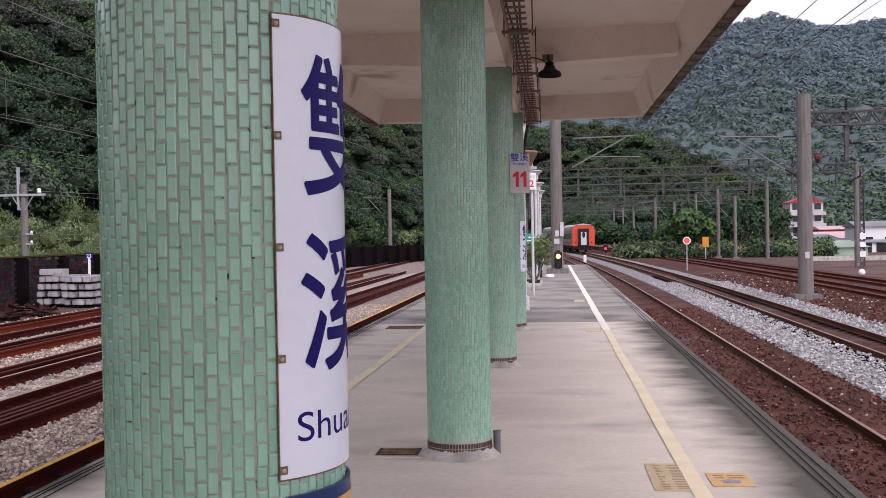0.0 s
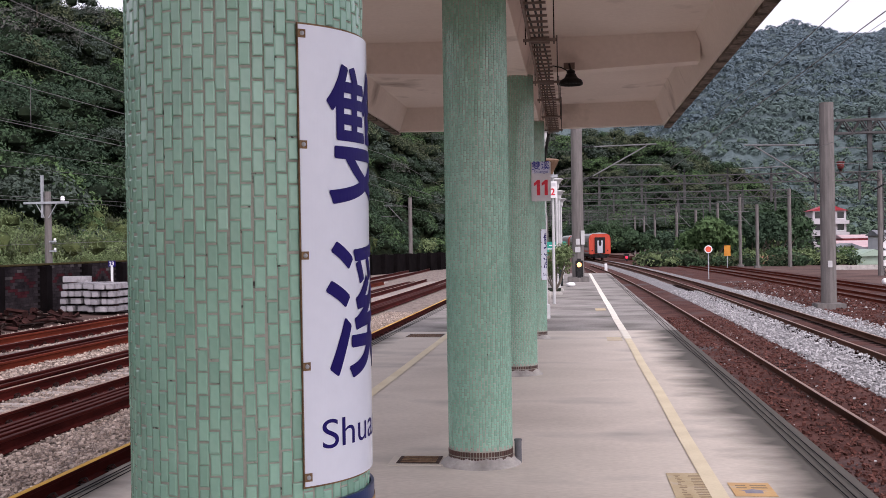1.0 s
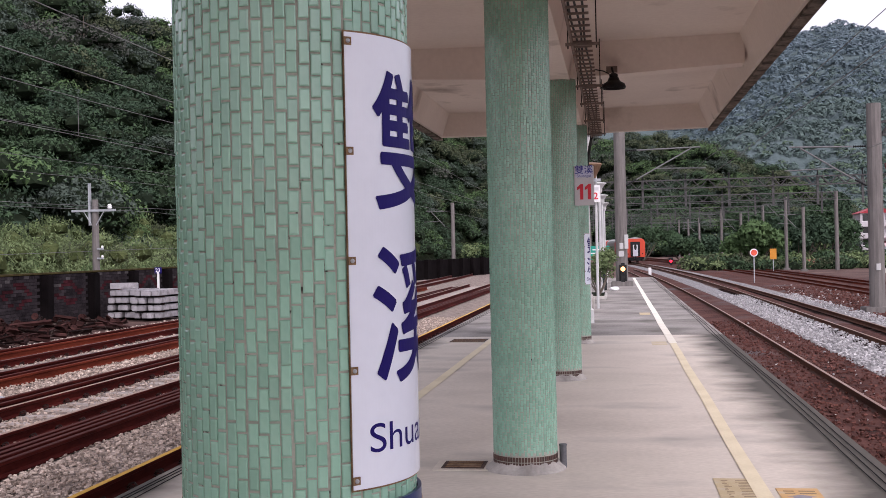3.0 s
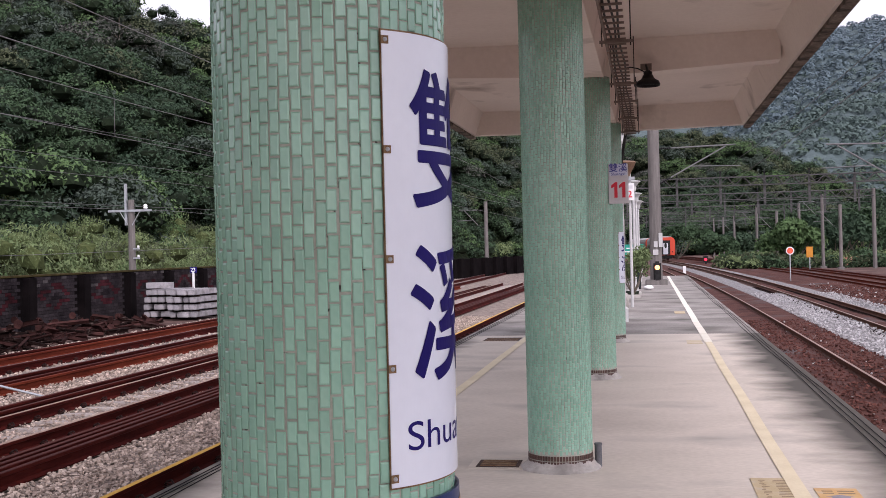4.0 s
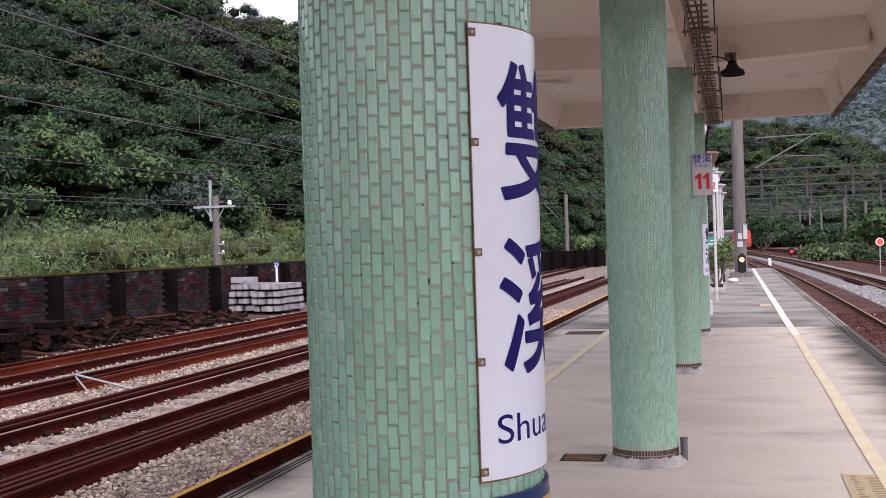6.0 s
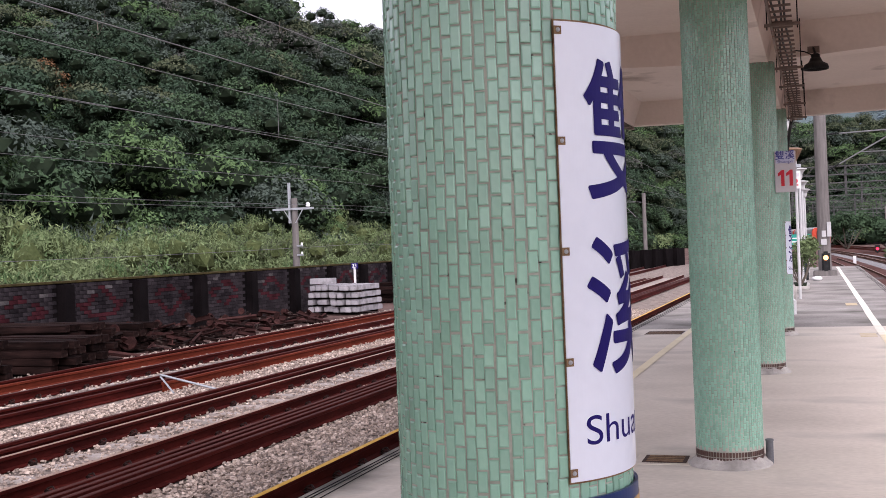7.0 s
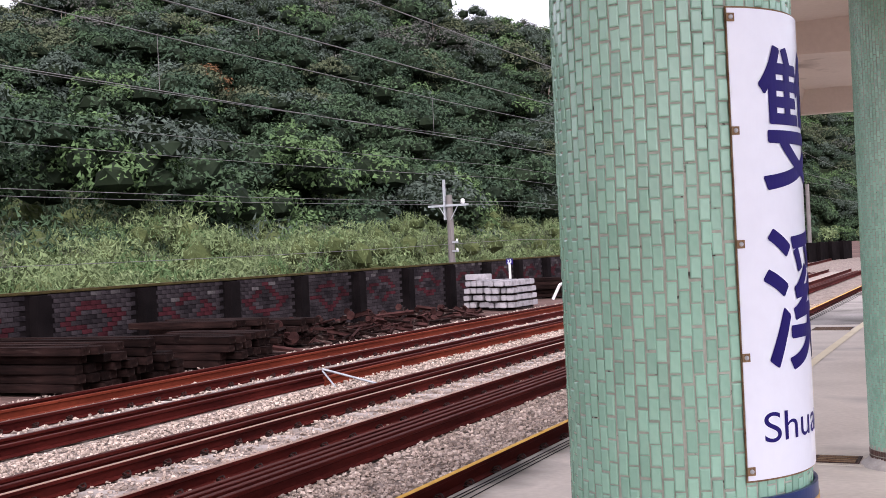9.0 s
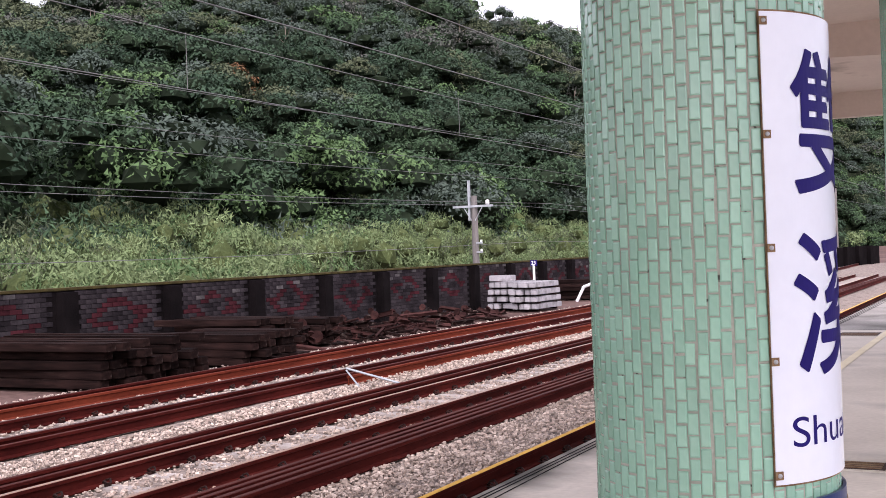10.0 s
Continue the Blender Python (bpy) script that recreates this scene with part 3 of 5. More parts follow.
def name_sign(cx, cy, z0, half=0.65):
    """A white sign bent round the column's platform side."""
    s = thing("station_name_sign", (cx, cy, z0), "curved white enamel station name sign with navy characters", "sign", "station name signs", turn=-13.1)
    r, h = COLUMN_R + 0.006, 0.905

    def shell(r0, r1, za, zb, a0, a1, n=40):
        v, f = [], []
        for k in range(n + 1):
            a = a0 + (a1 - a0) * k / n
            wav = 0.0025 * math.sin(k * 1.1)
            for r_, z_ in ((r0, za), (r1, za), (r1, zb), (r0, zb)):
                v.append(((r_ + wav * (k in (0, n))) * math.cos(a), r_ * math.sin(a), z_))
        for k in range(n):
            for j in range(4):
                f.append((4 * k + j, 4 * k + (j + 1) % 4, 4 * k + 4 + (j + 1) % 4, 4 * k + 4 + j))
        f += [(0, 1, 2, 3), (4 * n + 3, 4 * n + 2, 4 * n + 1, 4 * n)]
        return v, f

    part("backing_plate", mesh_from("backing_plate", *shell(r - 0.004, r, -0.004, h + 0.004, -half - 0.008, half + 0.008), RUSTY_STEEL), None, s, "rust-edged steel backing")
    part("enamel_face", mesh_from("enamel_face", *shell(r, r + 0.0025, 0, h, -half, half), ENAMEL, smooth=False), None, s)
    for k, body in enumerate(("雙", "溪")):
        bent_text("character", body, 0.300, r + 0.0032, 0.13 - 0.035 * k, h - 0.233 - 0.353 * k, NAVY, s, 0.0034, 0.98)
    bent_text("romanised_name", "Shuangxi", 0.083, r + 0.0032, 0.245, 0.094, NAVY, s, 0.0, 1.34)
    for side in (-1, 1):
        for k in range(5):
            a, z = side * (half - 0.024), 0.018 + k * (h - 0.036) / 4
            tab = part("fixing_tab", box(0, 0.003, -0.008, 0.008, -0.008, 0.008), RUSTY_STEEL, s, "rusty fixing tab")
            tab.matrix_local = pose(r * math.cos(a) + 0.002 * math.cos(a), r * math.sin(a) + 0.002 * math.sin(a), z, 0, 0, math.degrees(a))
            screw = part("screw", lathe([(0.0046, 0), (0.0044, 0.002), (0.002, 0.0038)], 10), STEEL, tab)
            screw.matrix_local = pose(0.003, 0, 0, 0, 90, 0)
    return s


def blue_sign(cx, cy):
    s = thing("navy_sign", (cx, cy, 0.72), "curved navy blue sign with an orange panel", "sign")
    v, f, n = [], [], 36
    for k in range(n + 1):
        a = -0.83 + 1.66 * k / n
        for r_, z_ in ((0.254, 0), (0.261, 0), (0.261, 0.495), (0.254, 0.495)):
            v.append((r_ * math.cos(a), r_ * math.sin(a), z_))
    for k in range(n):
        for j in range(4):
            f.append((4 * k + j, 4 * k + (j + 1) % 4, 4 * k + 4 + (j + 1) % 4, 4 * k + 4 + j))
    f += [(0, 1, 2, 3), (4 * n + 3, 4 * n + 2, 4 * n + 1, 4 * n)]
    part("plate", mesh_from("plate", v, f, surface("navy_plate", (0.012, 0.03, 0.11), (0.016, 0.04, 0.14), 3, 30, 0.35, 0.03)), None, s)
    v, f = [], []
    for k in range(13):
        a = -0.34 + 0.7 * k / 12
        v += [(0.2625 * math.cos(a), 0.2625 * math.sin(a), 0.06), (0.2625 * math.cos(a), 0.2625 * math.sin(a), 0.468)]
    f = [(2 * k, 2 * k + 2, 2 * k + 3, 2 * k + 1) for k in range(12)]
    part("orange_panel", mesh_from("orange_panel", v, f, NOTICE_ORANGE), None, s, "orange printed panel")


# ---- platform fittings ----
def cable_ladder():
    t = thing("cable_ladder", (0, 0, 0), "rusting painted cable ladder hung under the canopy", "cable tray")
    xl, xr, z = -0.40, -0.185, 3.78
    for x in (xl, xr):
        part("side_rail", box(x - 0.012, x + 0.012, -8, 21.4, z, z + 0.06), TRAY, t)
    y = -2.0
    me = None
    while y < 21.3:
        if me is None:
            me = part("rung", box(xl + 0.012, xr - 0.012, -0.012, 0.012, 0.005, 0.025), TRAY, t).data
            o = t.children[-1]
        else:
            o = new("rung", me)
            o.parent = t
        o.location = (0, y, z)
        y += 0.28
    for k in range(3):
        x = xl + 0.045 + 0.05 * k
        line = [(x + 0.012 * math.sin(yy * 1.7 + k * 2), yy, z + 0.042 + 0.012 * math.sin(yy * 2.3 + k)) for yy in np.linspace(-6, 21.7, 90)]
        wire("cable", line, 0.011, BLACK, t, 6)
    for y in (2.6, 5.6, 8.6, 11.4, 14.4, 16.2, 18.4, 20.6):
        for x in (xl - 0.035, xr + 0.035):
            part("hanger_rod", rod((x, y, z - 0.06), (x, y, ROOF_Z + 0.01), 0.007, sides=6), BLACK, t)
        part("hanger_bar", box(xl - 0.06, xr + 0.06, y - 0.018, y + 0.018, z - 0.03, z - 0.002), TRAY, t)
    out = [(-0.40, 21.4, z + 0.03), (-0.42, 21.9, z + 0.0), (-0.47, 22.3, z - 0.18), (-0.52, 22.6, z - 0.45)]
    wire("drooping_cable", out, 0.03, BLACK, t, 8)


def gooseneck_lamp():
    t = thing("gooseneck_lamp", (0.02, 14.25, 3.74), "black bell-shaped lamp on a short arm under the canopy", "lamp")
    part("shade", lathe([(0.012, 0.10), (0.06, 0.095), (0.075, 0.06), (0.09, 0.04), (0.135, 0.015), (0.150, -0.02), (0.145, -0.045), (0.138, -0.045), (0.140, -0.02), (0.125, 0.01), (0.07, 0.03)], 28, cap=False), BLACK, t, smooth=True)
    part("socket", lathe([(0.05, 0.09), (0.055, 0.13), (0.03, 0.15)], 16), BLACK, t)
    part("arm", rod((0, 0, 0.14), (-0.02, 0.14, 0.24), 0.014, sides=8), BLACK, t)
    part("mounting_plate", box(-0.09, 0.05, 0.135, 0.16, 0.18, 0.26), TRAY, t)
    wire("lead", [(-0.30, -0.05, 0.18), (-0.22, -0.02, 0.20), (-0.12, 0.0, 0.18), (-0.03, 0.01, 0.13)], 0.008, BLACK, t)


def car_number_sign():
    t = thing("car_number_sign", (-0.385, 14.62, 2.255), "grey flag sign with blue station name and a red number 11", "sign")
    part("sign_box", box(-0.126, 0.126, -0.03, 0.03, 0, 0.51, 0.006), SIGN_GREY, t)
    part("name_strip", box(-0.11, 0.11, -0.0335, -0.029, 0.36, 0.51), surface("pale_blue_sign_field", (0.52, 0.55, 0.68), (0.6, 0.62, 0.74), 3, 30, 0.4, 0.02), t, "pale blue name strip")
    for x, body in ((-0.06, "雙"), (0.06, "溪")):
        text_part("character", body, 0.118, pose(x, -0.036, 0.452), BLUE_PAINT, t, 0.001, 0.001)
    text_part("romanised_name", "Shuangxi", 0.052, pose(0, -0.036, 0.378), BLUE_PAINT, t, 0.001)
    for x in (-0.05, 0.05):
        outline = [(0.0, -0.105), (0.045, -0.105), (0.045, 0.105), (0.012, 0.105), (-0.042, 0.062), (-0.042, 0.022), (0.0, 0.045)]
        part("digit", prism([(x - 0.004 + 0.9 * a, 0.175 + 0.95 * b) for a, b in outline], -0.036, -0.029), RED_PAINT, t, "bold red figure one")
    part("bracket", box(-0.19, -0.13, -0.012, 0.012, 0.1, 0.42), STEEL, t)
    return t


def small_fittings():
    t = thing("pipe_stub", (-0.445, 8.80, 0), "grey conduit stub standing beside the column", "pipe")
    part("stub", lathe([(0.028, 0), (0.028, 0.17), (0.031, 0.172), (0.031, 0.185), (0.02, 0.187)], 16), surface("grey_pvc", (0.10, 0.10, 0.11), (0.17, 0.17, 0.18), 6, 50, 0.6, 0.05), t)
    for x0, x1, y0, y1 in ((-1.40, -1.06, 8.70, 9.00), (-3.09, -2.42, 20.6, 21.3)):
        t = thing("drain_cover", ((x0 + x1) / 2, (y0 + y1) / 2, 0), "dark rusty drain cover set in a pale cement patch", "drain cover")
        w, d = (x1 - x0) / 2, (y1 - y0) / 2
        part("cement_patch", box(-w - 0.06, w + 0.06, -d - 0.06, d + 0.05, -0.01, 0.006), CONCRETE, t)
        part("plate", box(-w, w, -d, d, 0.0, 0.0085), surface("drain_iron", (0.03, 0.018, 0.016), (0.09, 0.055, 0.045), 8, 60, 0.8, 0.3), t)
        for k in range(4):
            part("rib", box(-w + 0.03, w - 0.03, -d + 0.04 + k * d * 0.45, -d + 0.07 + k * d * 0.45, 0.0085, 0.013), RUSTY_STEEL, t)
    t = thing("floor_notice", (0.815, 7.97, 0.0), "worn yellow floor notice with rows of faded writing", "floor notice")
    part("sheet", box(-0.155, 0.155, -0.44, 0.44, 0.003, 0.0062), NOTICE_YELLOW, t)
    rnd = random.Random(3)
    for k in range(15):
        y = 0.36 - k * 0.052
        for a, b in ((-0.10, -0.05), (0.0, 0.11)):
            part("text_bar", box(a + rnd.uniform(-0.01, 0.01), b + rnd.uniform(-0.03, 0.01), y - 0.012, y + 0.008, 0.006, 0.0068), FADED_INK, t)
    t = thing("floor_notice", (1.20, 7.88, 0.0), "worn orange floor notice with an arrow and faded writing", "floor notice")
    part("sheet", box(-0.14, 0.14, -0.21, 0.21, 0.003, 0.0062), NOTICE_ORANGE, t)
    for k in range(2):
        for a, b in ((-0.10, -0.03), (0.0, 0.11)):
            part("text_bar", box(a, b, 0.10 - k * 0.07, 0.13 - k * 0.07, 0.006, 0.0068), FADED_INK, t)
    arrow = bmesh.new()
    vs = [arrow.verts.new(p) for p in ((-0.06, -0.13, 0.0068), (0.06, -0.13, 0.0068), (0.06, -0.06, 0.0068), (0.10, -0.06, 0.0068), (0.0, 0.0, 0.0068), (-0.10, -0.06, 0.0068), (-0.06, -0.06, 0.0068))]
    arrow.faces.new(vs)
    part("arrow", arrow, SLATE_INK, t, "faded slate-blue arrow")
    t = thing("floor_mark", (0.70, 28.7, 0), "small yellow painted mark on the platform", "floor mark")
    part("paint", box(-0.13, 0.13, -0.45, 0.45, 0.002, 0.006), NOTICE_YELLOW, t)
    t = thing("floor_mark", (0.72, 20.0, 0), "small worn pale yellow mark on the platform", "floor mark")
    part("paint", box(-0.13, 0.13, -0.35, 0.35, 0.002, 0.006), surface("worn_mark", (0.5, 0.42, 0.27), (0.6, 0.52, 0.40), 4, 40, 0.8, 0.1), t)
    for x0, s in ((1.79, 1), (-3.40, -1)):
        for k in range(3):
            line = [(x0 + s * 0.055 * k + 0.012 * math.sin(y * 0.5 + k) + 0.006 * math.sin(y * 1.3 + 2 * k), y, 0.011) for y in np.linspace(-8, 60, 160)]
            tagged(wire("edge_cable", line, 0.0045, CABLE, None, 5), "thin black cable lying along the platform edge", "cable", "edge cables")


def lamp_post(x, y, h):
    t = thing("lamp_post", (x, y, 0), "slim white platform lamp post with a flat round head", "lamp post", "platform lamp posts")
    part("post", lathe([(0.10, 0), (0.10, 0.3), (0.05, 0.34), (0.042, h - 0.35)], 14), POST_PAINT, t, smooth=False)
    part("collar", lathe([(0.07, h - 0.36), (0.10, h - 0.30), (0.11, h - 0.16)], 14), POST_PAINT, t)
    part("lamp_head", lathe([(0.12, h - 0.16), (0.2, h - 0.05), (0.25, h - 0.03), (0.25, h), (0.05, h + 0.03)], 20), POST_PAINT, t)
    return t


def far_platform():
    for x, y, h in ((-0.60, 25.5, 4.35), (-0.50, 39.0, 3.9), (-0.49, 46.0, 3.8), (-0.47, 53.0, 3.75)):
        lamp_post(x, y, h)
    t = thing("loudspeaker_post", (-0.50, 31.5, 0), "white post carrying a brown loudspeaker and a small number plate", "post")
    part("post", rod((0, 0, 0), (0, 0, 4.0), 0.04, sides=10), POST_PAINT, t)
    part("loudspeaker", lathe([(0.06, 0), (0.09, 0.10), (0.17, 0.28), (0.20, 0.36), (0.21, 0.40), (0.17, 0.42)], 18), surface("brown_horn", (0.12, 0.07, 0.045), (0.22, 0.14, 0.09), 5, 40, 0.6, 0.1), t).matrix_local = pose(-0.05, -0.1, 3.62, 8, 4, 0)
    part("bracket", box(-0.10, 0.14, -0.10, -0.04, 3.52, 3.60), STEEL, t)
    plate = part("number_plate", box(-0.17, 0.12, -0.12, -0.08, 2.95, 3.42), WHITE_PAINT, t)
    text_part("number", "2", 0.26, pose(-0.0, -0.124, 3.11), RED_PAINT, plate, 0.001, 0.005)
    part("text_bar", box(-0.12, 0.08, -0.123, -0.121, 3.27, 3.36), SIGN_GREY, plate)
    # planter with shrub
    t = thing("planter_kerb", (-0.72, 38.0, 0), "low mossy concrete kerb of a platform planter", "planter")
    part("kerb", box(-0.55, 0.42, -1.4, 1.4, 0, 0.12, 0.02), RAW_CONCRETE, t)
    part("soil", box(-0.47, 0.34, -1.3, 1.3, 0.10, 0.14), SOIL, t)
    t = thing("concrete_block", (-0.80, 30.5, 0), "pale weathered concrete block on the platform", "block")
    part("block", box(-0.3, 0.22, -0.35, 0.35, 0, 0.42, 0.04), RAW_CONCRETE, t)
    t = thing("white_sack", (-0.05, 43.4, 0), "white sack lying by the mast", "sack")
    bm = bmesh.new()
    bmesh.ops.create_icosphere(bm, subdivisions=3, radius=1)
    for v in bm.verts:
        v.co *= 1 + 0.18 * noise.noise(v.co * 1.7)
        v.co = (v.co.x * 0.19, v.co.y * 0.19, 0.085 + v.co.z * 0.09)
    part("sack", bm, WHITE_PAINT, t, smooth=True)
    t = thing("green_name_board", (-0.95, 66.0, -0.4), "teal station board with white writing", "sign")
    part("board", box(-0.75, 0.65, -0.05, 0.05, 1.35, 2.15, 0.02), TEAL, t)
    for k in range(3):
        part("text_bar", box(-0.55 + 0.1 * k, 0.45, -0.056, -0.05, 1.5 + 0.2 * k, 1.56 + 0.2 * k), WHITE_PAINT, t)
    for x in (-0.6, 0.5):
        part("post", box(x - 0.05, x + 0.05, -0.04, 0.04, 0, 1.4), WHITE_PAINT, t)
    t = thing("dark_cabinet", (-0.55, 44.5, 0), "dark upright equipment cabinet on the platform", "cabinet")
    part("body", box(-0.2, 0.2, -0.2, 0.2, 0, 1.1, 0.02), BLACK, t)
    part("door", box(-0.17, 0.17, -0.215, -0.2, 0.08, 1.02), surface("dark_green_steel", (0.02, 0.03, 0.03), (0.04, 0.05, 0.05), 4, 40, 0.5, 0.05), t)


def catenary_mast(x, y, z0, h, w, label, plates=True):
    t = thing("catenary_mast", (x, y, z0), label, "mast", "catenary masts")
    part("shaft", lathe([(w / 2, 0), (w / 2 * 0.9, h - 0.4), (w / 2 * 0.9, h)], 12), MAST_CONCRETE, t)
    part("footing", box(-w * 0.9, w * 0.9, -w * 0.9, w * 0.9, -0.3, 0.22, 0.03), MAST_CONCRETE, t, "rough concrete footing")
    if plates:
        part("number_plate", box(-0.08, 0.08, -w / 2 - 0.015, -w / 2 + 0.03, 1.6, 1.85), POST_PAINT, t, "white plate with illegible marks")
    return t


def insulator(parent, a, b, radius=0.055):
    a, b = Vector(a), Vector(b)
    n, prof = 6, []
    length = (b - a).length
    for k in range(n):
        prof += [(radius * 0.5, length * (k + 0.1) / n), (radius, length * (k + 0.4) / n), (radius * 0.5, length * (k + 0.7) / n)]
    ob = part("insulator", lathe(prof, 8), BLACK, parent)
    ob.matrix_local = Matrix.Translation(a) @ (b - a).to_track_quat("Z", "Y").to_matrix().to_4x4()
    return ob


def cantilever(mast, side, reach, z, w, x0=0.0):
    """Bracket arms of an overhead line on a mast, or on a drop post at x0."""
    before = set(mast.children)
    insulator(mast, (side * w / 2, 0, z + 0.9), (side * (w / 2 + 0.5), 0, z + 0.9))
    part("top_tube", rod((side * (w / 2 + 0.5), 0, z + 0.9), (side * reach, 0, z + 0.95), 0.03, sides=6), PALE_TUBE, mast)
    insulator(mast, (side * w / 2, 0, z - 0.6), (side * (w / 2 + 0.45), 0, z - 0.35))
    part("strut", rod((side * (w / 2 + 0.45), 0, z - 0.35), (side * (reach - 0.4), 0, z + 0.9), 0.03, sides=6), PALE_TUBE, mast)
    part("registration_arm", rod((side * (reach * 0.45), 0, z + 0.1), (side * (reach + 0.2), 0, z + 0.05), 0.02, sides=6), PALE_TUBE, mast)
    for ob in set(mast.children) - before:
        ob.location.x += x0


def portal(y, xa, xb, z, posts=(True, True), step=1.1, deep=0.6, thick=0.035):
    t = thing("overhead_portal", (0, y, 0), "grey lattice steel portal carrying the overhead lines", "portal", "overhead portals")
    for dz in (0, deep):
        for dy in (-0.18, 0.18):
            part("chord", box(xa, xb, dy - thick, dy + thick, z + dz - thick, z + dz + thick), TRUSS, t)
    n = int((xb - xa) / step)
    half = (xb - xa) / n / 2
    rising = part("brace", rod((0, 0, 0), (half, 0, deep), thick * 0.8, sides=4), TRUSS, t)
    falling = part("brace", rod((0, 0, deep), (half, 0, 0), thick * 0.8, sides=4), TRUSS, t)
    for k in range(n):
        for dy in (-0.18, 0.18):
            for first, shift in ((rising, 0.0), (falling, half)):
                ob = first
                if k or dy > 0:
                    ob = new("brace", first.data)
                    ob.parent = t
                ob.location = (xa + 2 * half * k + shift, dy, z)
    for x in np.arange(xa + 1.3, xb, 3.1):
        part("drop_post", box(x - 0.08, x + 0.08, -0.08, 0.08, z - 1.4, z + deep), TRUSS, t)
        insulator(t, (x, 0, z + deep + 0.02), (x, 0, z + deep + 0.5), 0.08)
    for dz, size in ((0.55, 0.009), (1.15, 0.011)):
        part("span_wire", rod((xa, 0, z - dz), (xb, 0, z - dz), size, sides=5), PALE_TUBE, t)
    for x, wanted in zip((xa, xb), posts):
        if wanted:
            g = ground_height(x, y)
            part("portal_post", lathe([(0.2, g - 0.1), (0.17, z + deep + 0.1)], 10), MAST_CONCRETE, t).location = (x, 0, 0)
    return t


# ---- stacks and clutter by the wall ----
def timber_pile(x, y, ny, layers, length, label, seed, turn=0):
    """Old sleepers laid across the line: x, y is the corner nearest the track."""
    rnd = random.Random(seed)
    t = thing("sleeper_pile", (x, y, -0.38), label, "timber pile", "timber piles", turn=turn)
    for k in range(layers):
        for j in range(ny):
            if k >= layers - 2 and rnd.random() < 0.3:
                continue
            w, h = 0.215 + rnd.uniform(-0.015, 0.015), 0.142 + rnd.uniform(-0.008, 0.004)
            l = length + rnd.uniform(-0.15, 0.1)
            ob = part("timber", box(-l, 0, -w / 2, w / 2, 0, h, 0.009), OLD_TIMBER, t)
            ob.matrix_local = pose(rnd.uniform(-0.3, 0.14), 0.245 * j + 0.12 + rnd.uniform(-0.02, 0.02), k * 0.153 + 0.05, 0, 0, rnd.uniform(-3.5, 3.5))
    for xx in (-length * 0.8, -length * 0.2):
        part("bearer", box(xx - 0.06, xx + 0.06, 0, 0.245 * ny, 0, 0.05), OLD_TIMBER, t)


def concrete_stack(x, y, nx, layers, length, label, seed, turn):
    rnd = random.Random(seed)
    t = thing("concrete_sleeper_stack", (x, y, -0.36), label, "concrete stack", "concrete sleeper stacks", turn=turn)
    mat = surface("stained_white_concrete", (0.24, 0.23, 0.24), (0.38, 0.365, 0.38), 2, 30, 0.85, 0.25, thing=0.16, stain=((0.12, 0.11, 0.11), 2.5, 0.4))
    for k in range(layers):
        for j in range(nx):
            ob = part("block", box(-0.099, 0.099, -length / 2, length / 2, 0, 0.178, 0.018), mat, t)
            ob.matrix_local = pose(0.24 * (j - (nx - 1) / 2) + rnd.uniform(-0.016, 0.016), rnd.uniform(-0.12, 0.12), 0.06 + k * 0.243, 0, 0, rnd.uniform(-1, 1))
        for yy in (-length * 0.32, length * 0.32):
            part("batten", box(-0.12 * nx, 0.12 * nx, yy - 0.05, yy + 0.05, k * 0.243, k * 0.243 + 0.058), OLD_TIMBER, t)
    if seed == 4:
        ob = part("block", box(-0.45, 0.45, -0.11, 0.11, 0, 0.2, 0.014), mat, t)
        ob.matrix_local = pose(0.0, -0.8, 0.04 + layers * 0.243, 0, 0, 3)


def scrap_heap():
    rnd = random.Random(11)
    t = thing("scrap_rail_heap", (-15.3, 25.5, -0.38), "tangled heap of rusty track fittings and scrap steel", "scrap heap")
    for k in range(170):
        y = rnd.uniform(-5.5, 6.5)
        x = rnd.uniform(-1.0, 1.0)
        z = max(0.05, 0.55 * (1 - abs(x)) * (1 - (y / 7.5) ** 2)) * rnd.random() + 0.04
        l = rnd.uniform(0.5, 1.7)
        kind = k % 3
        bm = box(-0.05, 0.05, -l / 2, l / 2, -0.02, 0.05) if kind == 0 else prism([(-0.06, 0), (0.06, 0), (0.06, 0.012), (0.01, 0.03), (0.01, 0.1), (0.03, 0.12), (-0.03, 0.12), (-0.01, 0.1), (-0.01, 0.03), (-0.06, 0.012)], -l / 2, l / 2) if kind == 1 else rod((0, -l / 2, 0), (0, l / 2, 0), 0.03, sides=7)
        part("scrap_piece", bm, (OLD_TIMBER, DARK_SCRAP, DARK_SCRAP, OLD_TIMBER)[rnd.randrange(4)], t).matrix_local = pose(x, y, z, rnd.uniform(-14, 14), rnd.uniform(-50, 50), rnd.choice((rnd.uniform(-25, 25), rnd.uniform(50, 130))))
    for k in range(46):
        x, y = rnd.uniform(-0.9, 0.9), rnd.uniform(-5.2, 6.2)
        part("base_plate", rod((0, 0, -0.02), (0, 0, 0.02), rnd.uniform(0.08, 0.15), sides=9), DARK_SCRAP, t).matrix_local = pose(x, y, 0.15 + 0.5 * (1 - abs(x)) * (1 - (y / 7.5) ** 2), rnd.uniform(20, 160), rnd.uniform(-60, 60), 0)


